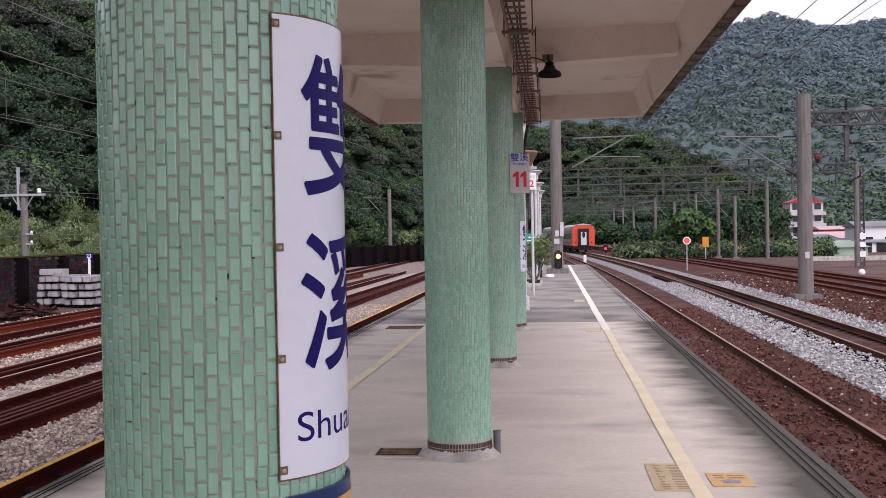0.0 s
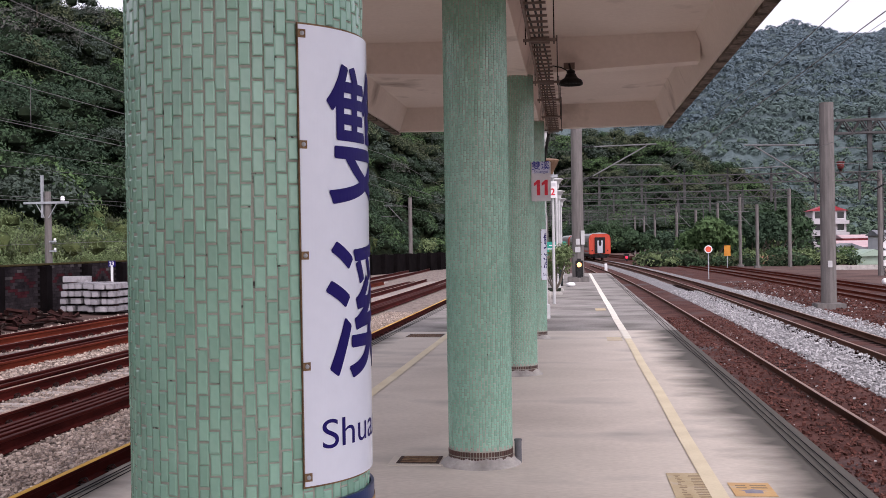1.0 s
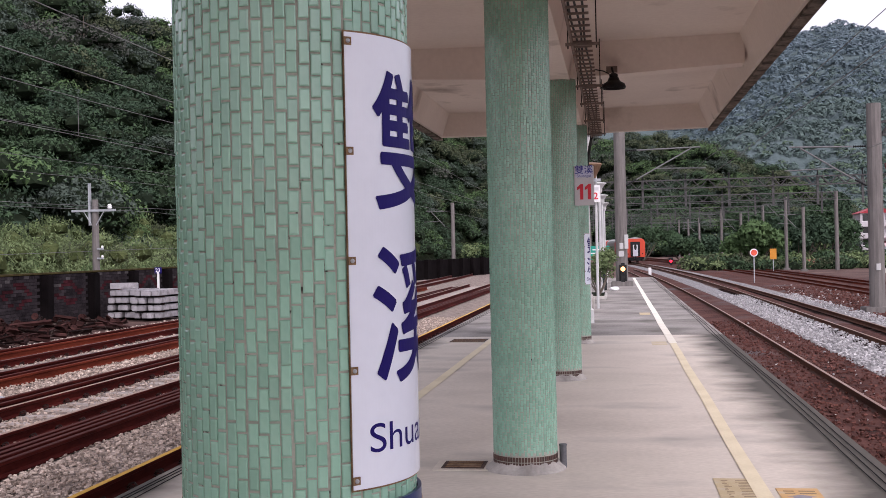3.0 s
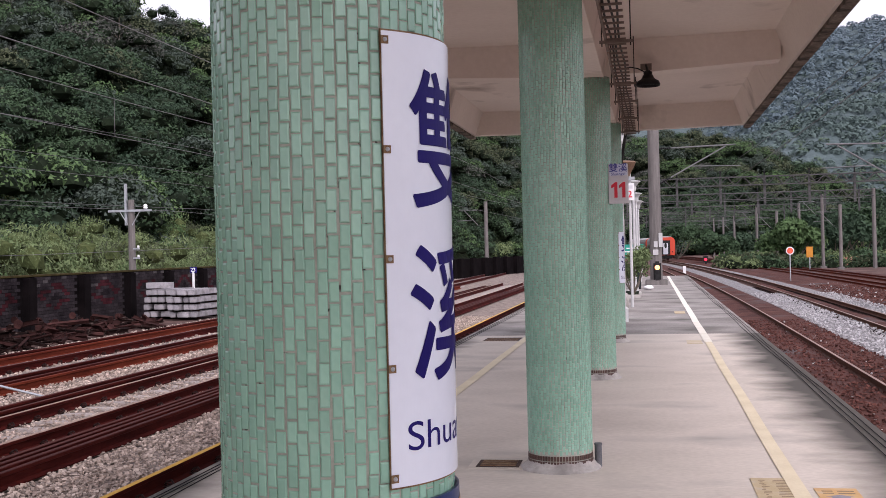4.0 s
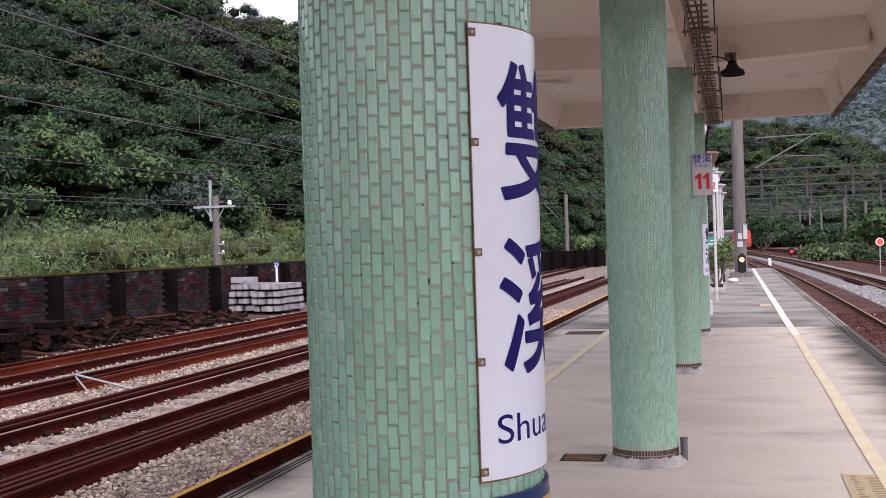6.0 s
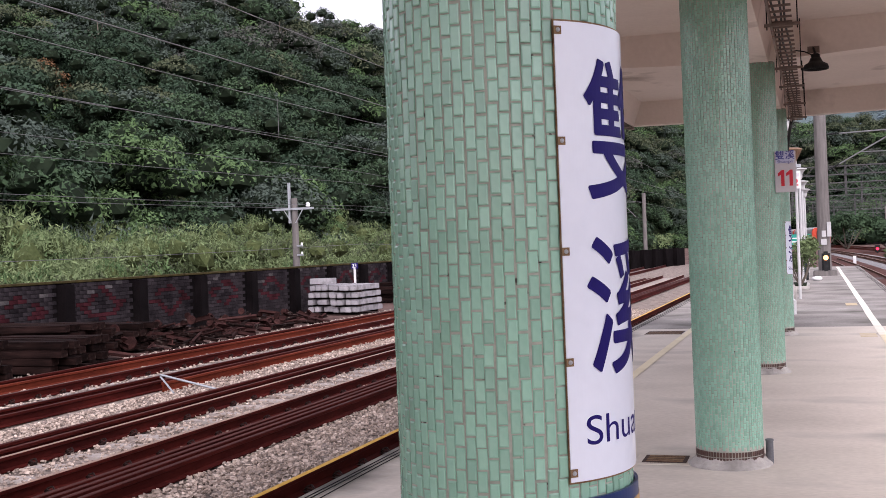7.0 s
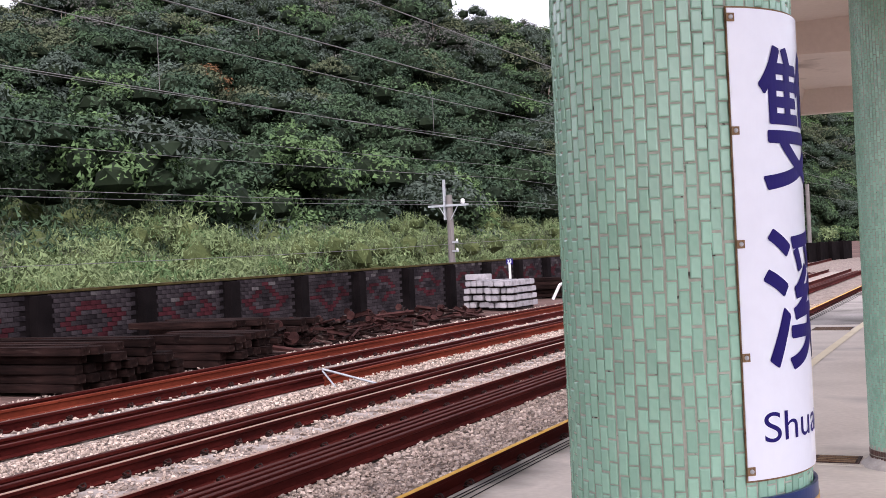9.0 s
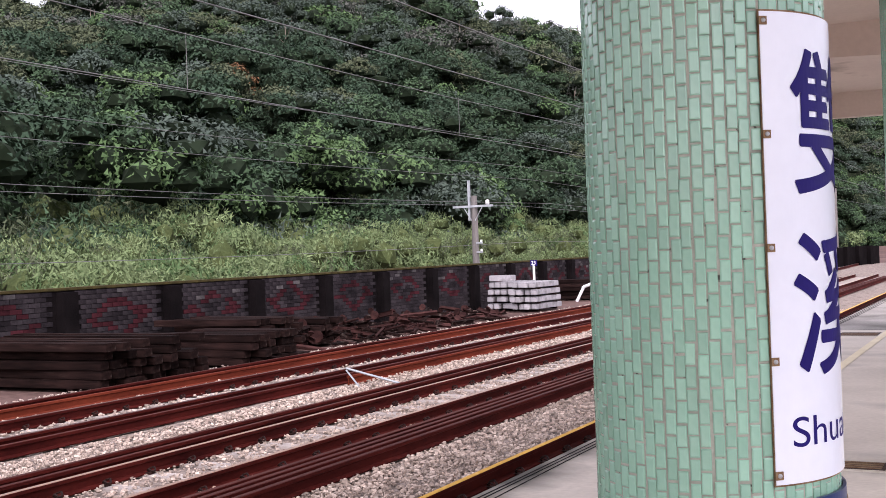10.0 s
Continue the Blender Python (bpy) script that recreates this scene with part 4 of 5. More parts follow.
def wall():
    x, y0, y1, top = -17.8, -30.0, 60.0, 1.27
    w = tagged(part("brick_wall", box(x - 0.3, x - 0.012, y0, y1, -0.6, top - 0.06), SOOT, None), "soot-blackened brick boundary wall with buttresses", "wall", kind="structure")
    part("coping", box(x - 0.34, x + 0.03, y0, y1, top - 0.06, top, 0.012), MOSS, w, "mossy brown coping")
    posts = [17.0 + 3.22 * k for k in range(-10, 14)]
    for p in posts:
        part("buttress", box(x - 0.015, x + 0.22, p - 0.2, p + 0.2, -0.6, top - 0.09, 0.01), SOOT, w)
    # courses of large bricks with a painted lozenge in each bay, those of the near bays singly
    rnd = random.Random(8)
    bv, bf = brick_block(0.302, 0.096)
    shared = [mesh_from("brick", bv, bf, m[0]) for m in BRICKS]
    bv, vs, fs, kinds, single = np.array(bv), [], [], [], 0
    for row in range(16):
        z = -0.38 + row * 0.102
        y = 8.0 + (row % 2) * 0.155
        while y < 58:
            off = (y - posts[0]) % 3.22
            if 0.36 < off < 2.86:
                u = abs(off - 1.61) / 1.08 + abs(z - 0.58) / 0.46
                kind = 1 if 0.62 < u < 1.02 and rnd.random() < 0.85 else 2 if u < 0.34 else 3 if z > 0.75 and rnd.random() < 0.10 else 0
                place = (x - 0.012 + rnd.uniform(-0.005, 0.005), y, z)
                if 17 < y < 24.5 and single < 300:
                    ob = new("brick", shared[kind])
                    ob.parent, ob.location = w, place
                    single += 1
                else:
                    fs.append(np.array(bf) + len(bv) * len(vs))
                    vs.append(bv + place)
                    kinds += [kind] * len(bf)
            y += 0.31
    tagged(part("brickwork", mesh_from("brickwork", np.concatenate(vs), np.concatenate(fs), [m[1] for m in BRICKS], kinds), None, w), kind="stuff")
    # further stretch that draws towards the line
    a, b = Vector((-17.8, 60.0)), Vector((-10.2, 93.0))
    d = (b - a).normalized()
    far = tagged(part("far_wall", box(-0.3, 0, 0, (b - a).length, -0.8, 1.0), SOOT, None), "black buttressed boundary wall further along the line", "wall", kind="structure")
    far.matrix_world = pose(a.x, a.y, 0, 0, 0, math.degrees(math.atan2(-d.x, d.y)))
    for k in range(14):
        part("buttress", box(-0.01, 0.3, 0.6 + k * 2.35, 1.2 + k * 2.35, -0.8, 1.05, 0.02), SOOT, far)
    return w


def brick_block(l, h):
    d = 0.018
    v = [(0, -l / 2, -h / 2), (0, l / 2, -h / 2), (0, l / 2, h / 2), (0, -l / 2, h / 2)]
    v += [(d, -l / 2 + 0.004, -h / 2 + 0.004), (d, l / 2 - 0.004, -h / 2 + 0.004), (d, l / 2 - 0.004, h / 2 - 0.004), (d, -l / 2 + 0.004, h / 2 - 0.004)]
    return v, [(0, 1, 5, 4), (1, 2, 6, 5), (2, 3, 7, 6), (3, 0, 4, 7), (4, 5, 6, 7)]


def line_pole():
    t = thing("line_pole", (-18.9, 39.0, 0.0), "grey concrete telegraph pole with steel crossarm and white insulators", "pole")
    part("shaft", lathe([(0.15, -0.6), (0.115, 3.85)], 12), MAST_CONCRETE, t)
    part("extension", box(-0.22, -0.14, -0.1, 0.0, 2.9, 4.45), STEEL, t)
    arm = part("crossarm", box(-0.85, 0.85, -0.16, -0.09, 3.40, 3.48), STEEL, t)
    for x in (-0.4, 0.4):
        part("brace", rod((x, -0.12, 3.42), (x * 0.2, -0.12, 2.9), 0.018, sides=5), STEEL, t)
    for x, z in ((0.62, 3.48),):
        part("insulator", lathe([(0.05, 0), (0.09, 0.05), (0.07, 0.10), (0.085, 0.14), (0.04, 0.19)], 12), PORCELAIN, t, "white porcelain insulator").location = (x, -0.12, z)
    for z in (2.0, 1.65):
        part("bracket", box(0.08, 0.3, -0.1, 0.02, z, z + 0.06), STEEL, t)
        part("insulator", lathe([(0.03, 0), (0.05, 0.04), (0.03, 0.1)], 10), PORCELAIN, t).location = (0.27, -0.05, z + 0.05)


def stones(name, label, count, area, size, material, seed, clear=()):
    """Loose angular stones over an area (x0, x1, y0, y1, z), thinner with distance."""
    r = np.random.RandomState(seed)
    x0, x1, y0, y1, z = area
    u = r.rand(count)
    y = y0 + (y1 - y0) * u ** 1.6
    x = x0 + (x1 - x0) * r.rand(count)
    keep = np.ones(count, bool)
    for a, b in clear:
        keep &= ~((x > a) & (x < b))
    x, y = x[keep], y[keep]
    n = len(x)
    s = size * (0.55 + 0.9 * r.rand(n) ** 2)
    cube = np.array([(-1, -1, -1), (1, -1, -1), (1, 1, -1), (-1, 1, -1), (-1, -1, 1), (1, -1, 1), (1, 1, 1), (-1, 1, 1)], float)
    v = cube[None] * (0.55 + 0.45 * r.rand(n, 8, 3)) * (np.array([1, 0.8, 0.6]) * (0.7 + 0.6 * r.rand(n, 1, 3)))
    a, b = r.rand(n) * 6.283, (r.rand(n) - 0.5) * 1.6
    ca, sa, cb, sb = np.cos(a), np.sin(a), np.cos(b), np.sin(b)
    v[..., 1], v[..., 2] = v[..., 1] * cb[:, None] - v[..., 2] * sb[:, None], v[..., 1] * sb[:, None] + v[..., 2] * cb[:, None]
    v[..., 0], v[..., 1] = v[..., 0] * ca[:, None] - v[..., 1] * sa[:, None], v[..., 0] * sa[:, None] + v[..., 1] * ca[:, None]
    v = v * (s[:, None, None] / 2) + np.stack([x, y, z + s * 0.12 + 0.03 * r.rand(n)], 1)[:, None]
    q = np.array([(4, 5, 6, 7), (0, 1, 5, 4), (1, 2, 6, 5), (2, 3, 7, 6), (3, 0, 4, 7)])
    f = (q[None] + 8 * np.arange(n)[:, None, None]).reshape(-1, 4)
    quads(name, v.reshape(-1, 3), f, [material], None, label, "stones")


def quads(name, v, f, materials, index, label, category, smooth=False):
    """One large mesh of faces with the same number of corners, of kind stuff."""
    n = f.shape[1]
    me = bpy.data.meshes.new(name)
    me.vertices.add(len(v))
    me.vertices.foreach_set("co", np.ascontiguousarray(v, np.float32).ravel())
    me.loops.add(f.size)
    me.loops.foreach_set("vertex_index", np.ascontiguousarray(f, np.int32).ravel())
    me.polygons.add(len(f))
    me.polygons.foreach_set("loop_start", np.arange(0, f.size, n, dtype=np.int32))
    for m in materials:
        me.materials.append(m)
    if index is not None:
        me.polygons.foreach_set("material_index", np.ascontiguousarray(index, np.int32))
    me.polygons.foreach_set("use_smooth", np.full(len(f), smooth))
    me.update(calc_edges=True)
    me.validate()
    return tagged(new(name, me), label, category, kind="stuff")


# ---- greenery ----
def leaf_cloud(centres, radii, per, size, r, lift=0.25, blade=0.0, width=1.0, stray=0.8):
    """Small three-cornered leaf sprays over blobs, of which blade sets how upright they stand."""
    n = len(centres)
    d = r.normal(size=(n, per, 3))
    d /= np.linalg.norm(d, axis=2, keepdims=True)
    d[..., 2] = np.where(d[..., 2] < -0.35, -d[..., 2], d[..., 2])
    p = centres[:, None] + d * radii[:, None] * (0.80 + 0.34 * r.rand(n, per, 1))
    normal = d + stray * r.normal(size=d.shape) + np.array([0, 0, lift])
    normal /= np.linalg.norm(normal, axis=2, keepdims=True)
    u = np.cross(normal, r.normal(size=d.shape)) + np.array([0, 0, blade * 2.0])
    u /= np.linalg.norm(u, axis=2, keepdims=True) + 1e-9
    w = np.cross(normal, u)
    s = size * (0.55 + 0.9 * r.rand(n, per, 1)) * np.clip(radii.mean(1) / radii.mean(), 0.7, 1.6)[:, None, None]
    v = np.stack([p + u * s, p - u * s * 0.6 + w * s * 0.62 * width, p - u * s * 0.8 - w * s * 0.5 * width], 2).reshape(-1, 3)
    return v, np.arange(len(v)).reshape(-1, 3)


ICO_V = np.array([(0, 0, 1), (0.894, 0, 0.447), (0.276, 0.851, 0.447), (-0.724, 0.526, 0.447), (-0.724, -0.526, 0.447), (0.276, -0.851, 0.447),
                  (0.724, 0.526, -0.447), (-0.276, 0.851, -0.447), (-0.894, 0, -0.447), (-0.276, -0.851, -0.447), (0.724, -0.526, -0.447), (0, 0, -1)])
ICO_F = np.array([(0, 1, 2), (0, 2, 3), (0, 3, 4), (0, 4, 5), (0, 5, 1), (1, 6, 2), (2, 6, 7), (2, 7, 3), (3, 7, 8), (3, 8, 4),
                  (4, 8, 9), (4, 9, 5), (5, 9, 10), (5, 10, 1), (1, 10, 6), (6, 11, 7), (7, 11, 8), (8, 11, 9), (9, 11, 10), (10, 11, 6)])


def foliage(name, centres, radii, mats, per, size, r, label, category, lift=0.25, blade=0.0, core=0.60, width=1.0, inner=None, stray=0.8):
    """Leaf sprays round dark inner clumps, as one mesh; the default clump colour stands for crown shade."""
    v, f = leaf_cloud(centres, radii, per, size, r, lift, blade, width, stray)
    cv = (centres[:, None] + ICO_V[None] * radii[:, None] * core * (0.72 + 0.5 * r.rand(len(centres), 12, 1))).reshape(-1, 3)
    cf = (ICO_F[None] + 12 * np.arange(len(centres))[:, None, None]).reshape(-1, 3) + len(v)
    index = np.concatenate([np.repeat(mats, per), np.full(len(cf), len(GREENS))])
    return quads(name, np.concatenate([v, cv]), np.concatenate([f, cf]), GREENS + [inner or SHADED_CORE], index, label, category)


def crest(b):
    """Height of the wooded hillside's skyline above the horizon, in degrees, by bearing to the left."""
    return np.interp(b, [-16, -11, -8, -4, 3, 9, 15, 21, 24, 28, 34, 42, 50, 60, 75], [2.0, 2.6, 4.3, 6.0, 6.8, 7.6, 9.7, 12.0, 13.1, 14.8, 15.3, 14.6, 13.8, 13, 12])


def hill_range(b):
    r0 = np.minimum(275.0, 34.0 / np.sin(np.radians(np.maximum(b, 5.0))))
    return r0, r0 + np.interp(b, [-16, 0, 20, 50], [50, 70, 120, 110])


def hill_z(b, s):
    r0, r1 = hill_range(b)
    return 0.3 + (np.tan(np.radians(crest(b))) * r1 - 6.5) * s ** 1.15


def hillside():
    r = np.random.RandomState(4)
    bs, ss = np.linspace(-11.2, 75, 80), np.linspace(-0.12, 1.3, 24)
    v, f = [], []
    for b in bs:
        r0, r1 = hill_range(b)
        for s in ss:
            d = r0 + (r1 - r0) * s
            z = hill_z(b, max(0, s)) if s <= 1 else hill_z(b, 1) - (s - 1) * 20
            v.append((-d * math.sin(radians(b)), d * math.cos(radians(b)), z if s > 0 else -0.6))
    n = len(ss)
    f = [(i * n + j, i * n + j + 1, (i + 1) * n + j + 1, (i + 1) * n + j) for i in range(len(bs) - 1) for j in range(n - 1)]
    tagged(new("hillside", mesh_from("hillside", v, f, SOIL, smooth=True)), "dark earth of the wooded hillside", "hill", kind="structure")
    # woods: trees of several overlapping crowns
    cs, rs, mats = [], [], []
    count = 0
    while count < 1400:
        b = r.uniform(-11, 53)
        r0, r1 = hill_range(b)
        s = r.rand() ** (0.75 if b > 8 and count % 4 else 1.5) * 1.04 - 0.02
        d = r0 + (r1 - r0) * s
        if r.rand() > (d / 190.0) ** 0.45:
            continue
        k = d / 110.0
        x, y, z = -d * math.sin(radians(b)), d * math.cos(radians(b)), hill_z(b, max(0.0, s))
        h, w = r.uniform(4.5, 8.5) if s < 0.85 else r.uniform(3.8, 5.2), r.uniform(1.9, 3.3) * (0.75 + 0.40 * k)
        # paler, greyer kinds uphill and deeper ones below paint in haze and sky light
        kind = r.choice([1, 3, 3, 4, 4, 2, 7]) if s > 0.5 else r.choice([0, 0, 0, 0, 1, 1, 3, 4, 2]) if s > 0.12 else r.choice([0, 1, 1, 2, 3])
        if r.rand() < 0.0015:
            kind = 5
        tall = w * r.uniform(0.7, 1.15)
        for j in range(7):
            # clumps over the upper half of a domed crown
            a, q = 2.4 * j + r.uniform(-0.5, 0.5), math.sqrt((j + 0.3) / 7.0)
            up = math.sqrt(max(0.0, 1 - q * q))
            cs.append((x + 0.85 * w * q * math.cos(a), y + 0.85 * w * q * math.sin(a), z + h - 0.5 * w + tall * (up - 1) * 0.9 + r.uniform(-0.3, 0.3)))
            rr = w * r.uniform(0.33, 0.52)
            rs.append((rr, rr, rr * r.uniform(0.6, 0.85)))
            mats.append(kind)
        count += 1
    cs, rs, mats = np.array(cs), np.array(rs), np.array(mats)
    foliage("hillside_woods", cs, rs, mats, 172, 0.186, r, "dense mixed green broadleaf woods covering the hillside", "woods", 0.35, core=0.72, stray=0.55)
    # pale trunks and bare branches
    bm = bmesh.new()
    for k in range(70):
        b, s = r.uniform(16, 60), r.rand() ** 0.3
        r0, r1 = hill_range(b)
        d = r0 + (r1 - r0) * s
        x, y, z = -d * math.sin(radians(b)), d * math.cos(radians(b)), hill_z(b, s)
        h = r.uniform(4, 6.8)
        top = (x + r.uniform(-1, 1), y, z + h)
        add_rod(bm, (x, y, z - 0.5), top, 0.12, 0.04, 5)
        for j in range(3):
            t = r.uniform(0.5, 0.9)
            q = Vector((x, y, z)).lerp(Vector(top), t)
            add_rod(bm, q, q + Vector((r.uniform(-1.5, 1.5), r.uniform(-1, 1), r.uniform(0.6, 1.6))), 0.04, 0.015, 4)
    tagged(part("woodland_trunks", bm, BARK, None), "slender pale trunks among the hillside woods", "trunks", kind="stuff")


def scrub():
    """Tall light grass, bamboo and bushes behind the wall."""
    r = np.random.RandomState(9)
    cs, rs, mats = [], [], []
    for k in range(1900):
        y = r.uniform(8, 120) if r.rand() < 0.75 else r.uniform(8, 55)
        back = r.rand()
        x = -19.4 - 22 * back - 0.02 * y
        lump = 0.5 + 0.5 * math.sin(y * 0.45 + 2 * math.sin(y * 0.13))
        h = 0.7 + back * 2.1 + lump * 1.9 * r.rand() ** 2
        rr = r.uniform(0.4, 0.95)
        cs.append((x, y, h))
        rs.append((rr, rr, rr * r.uniform(0.7, 1.3)))
        mats.append(r.choice([6, 6, 6, 6, 2, 4]))
    for k in range(520):
        b, q = r.uniform(10, 53), r.uniform(-0.06, 0.16)
        r0, r1 = hill_range(b)
        d, rr = r0 + (r1 - r0) * q, r.uniform(0.9, 1.9)
        cs.append((-d * math.sin(radians(b)), d * math.cos(radians(b)), hill_z(b, max(0.0, q)) + rr * r.uniform(0.2, 0.9) + 0.4))
        rs.append((rr, rr, rr * 0.9))
        mats.append(r.choice([0, 1, 1, 3, 4]))
    cs, rs, mats = np.array(cs), np.array(rs), np.array(mats)
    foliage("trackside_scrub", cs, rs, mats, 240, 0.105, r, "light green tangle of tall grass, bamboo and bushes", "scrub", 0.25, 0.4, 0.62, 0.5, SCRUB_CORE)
    cs, rs, mats = [], [], []
    for k in range(420):
        b = r.uniform(-11.3, -4.5) if k % 2 else r.uniform(-6, 9)
        d = r.uniform(165, 200) if k % 2 else hill_range(b)[0] + r.uniform(-14, 8)
        rr = r.uniform(0.9, 2.0)
        cs.append((-d * math.sin(radians(b)), d * math.cos(radians(b)), -0.6 + rr * r.uniform(0.4, 1.2)))
        rs.append((rr * 1.3, rr, rr))
        mats.append(r.choice([1, 1, 2, 0, 3, 6]))
    for k in range(260):
        b, d, rr = r.uniform(-13.5, -3.5), r.uniform(117, 152), r.uniform(0.5, 1.15)
        cs.append((-d * math.sin(radians(b)), d * math.cos(radians(b)), -1.05 + rr * r.uniform(0.2, 0.7)))
        rs.append((rr * 1.4, rr, rr))
        mats.append(r.choice([6, 6, 2, 1, 4]))
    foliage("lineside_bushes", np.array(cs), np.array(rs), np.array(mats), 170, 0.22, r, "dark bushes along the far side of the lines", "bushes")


def bush(name, x, y, z, w, h, kind, label, leaf, per, seed):
    r = np.random.RandomState(seed)
    t = thing(name, (x, y, z), label, "tree" if h > 2.2 else "shrub", "trackside trees" if h > 2.2 else "")
    bm = bmesh.new()
    tips = []
    for k in range(7):
        a = k * 0.9 + r.rand()
        top = Vector((0.33 * w * math.cos(a), 0.33 * w * math.sin(a), h * r.uniform(0.32, 0.75)))
        mid = Vector((top.x * 0.4, top.y * 0.4, h * 0.18))
        add_rod(bm, (0, 0, 0), mid, 0.022 * h, 0.016 * h, 6)
        add_rod(bm, mid, top, 0.016 * h, 0.006 * h, 5)
        tips.append(top)
    part("trunk", bm, BARK, t)
    cs, rs = [], []
    for p in tips:
        for j in range(3):
            cs.append((p.x * r.uniform(0.5, 1.25), p.y * r.uniform(0.5, 1.25), min(h * 0.93, p.z * r.uniform(0.85, 1.35))))
            rr = w * r.uniform(0.14, 0.24)
            rs.append((rr, rr, rr * 0.75))
    v, f = leaf_cloud(np.array(cs), np.array(rs), per, leaf, r)
    part("crown", mesh_from("crown", v, f, GREENS[kind]), None, t)


def mountain():
    """The distant ridge across the valley."""
    r = np.random.RandomState(2)
    nb, ns = 620, 220
    bs, ss = np.radians(np.concatenate([np.linspace(-40, -25, 60), np.linspace(-24.9, -3, 500), np.linspace(-2.5, 14, 60)])), np.linspace(0, 1.12, ns)
    B, S = np.meshgrid(bs, ss, indexing="ij")
    deg = np.degrees(B)
    top = np.interp(deg, [-40, -30, -24, -20, -17, -14, -11, -8, -4, 4, 14], [8.1, 8.5, 8.9, 9.45, 9.85, 9.95, 10.4, 10.1, 8.1, 7.1, 6.1])
    R = 330 + 520 * S
    Z = np.tan(np.radians(top)) * 850 * np.where(S <= 1, S ** 1.1, 1 - (S - 1) * 2) - 2
    X, Y = -R * np.sin(B), R * np.cos(B)
    lump = np.zeros_like(Z)
    for scale, amp in ((90.0, 18.0), (38.0, 8.0), (6.0, 2.0)):
        px, py = r.rand(2) * 100
        gx, gy = X / scale + px, Y / scale + py
        ix, iy = np.floor(gx).astype(int), np.floor(gy).astype(int)
        fx, fy = gx - ix, gy - iy
        table = r.rand(512, 512)
        a, b_, c, d = (table[(ix + i) % 512, (iy + j) % 512] for i, j in ((0, 0), (1, 0), (0, 1), (1, 1)))
        fx, fy = fx * fx * (3 - 2 * fx), fy * fy * (3 - 2 * fy)
        lump += amp * ((a * (1 - fx) + b_ * fx) * (1 - fy) + (c * (1 - fx) + d * fx) * fy - 0.5)
    # crowns as domes round scattered points
    cell = 6.5
    gx, gy = X / cell, Y / cell
    ix, iy = np.floor(gx).astype(int), np.floor(gy).astype(int)
    jx, jy, hgt = r.rand(256, 256), r.rand(256, 256), r.rand(256, 256)
    dome = np.zeros_like(Z)
    for i in (-1, 0, 1):
        for j in (-1, 0, 1):
            a, b_ = (ix + i) % 256, (iy + j) % 256
            d2 = (gx - ix - i - jx[a, b_]) ** 2 + (gy - iy - j - jy[a, b_]) ** 2
            dome = np.maximum(dome, (1.2 + 3.2 * hgt[a, b_]) * np.sqrt(np.clip(1 - d2 / 0.75, 0, 1)))
    lump += dome
    Z += lump * np.clip(S * 4, 0, 1)
    v = np.stack([X, Y, Z], -1).reshape(-1, 3)
    i, j = np.meshgrid(np.arange(nb - 1), np.arange(ns - 1), indexing="ij")
    k = (i * ns + j).ravel()
    f = np.stack([k, k + 1, k + ns + 1, k + ns], 1)
    ob = quads("distant_mountain", v, f, [HAZED_GREEN], None, "haze-coloured blue-green wooded mountain across the valley", "mountain", True)
    ob["kind"] = "structure"
    # its tree crowns
    n = 9500
    b, q = r.uniform(-23.5, -2.5, n), r.rand(n)
    i = np.clip(np.searchsorted(bs, np.radians(b)), 0, nb - 1)
    j = np.clip((q / 1.12 * (ns - 1)).astype(int), 0, ns - 1)
    cs = np.stack([X[i, j], Y[i, j], Z[i, j] + r.uniform(-0.8, 1.2, n)], 1)
    w = r.uniform(1.5, 3.2, n) * (0.75 + 0.4 * q)
    rs = np.stack([w, w, w * r.uniform(0.6, 1.0, n)], 1)
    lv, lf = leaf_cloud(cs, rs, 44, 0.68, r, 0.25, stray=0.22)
    # farther crowns take bluer, paler colours to paint in thicker haze
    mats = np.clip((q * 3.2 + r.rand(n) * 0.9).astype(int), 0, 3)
    quads("mountain_woods", lv, lf, HAZED_LEAVES, np.repeat(mats, 44), "haze-coloured blue-green tree crowns covering the far mountain", "woods")


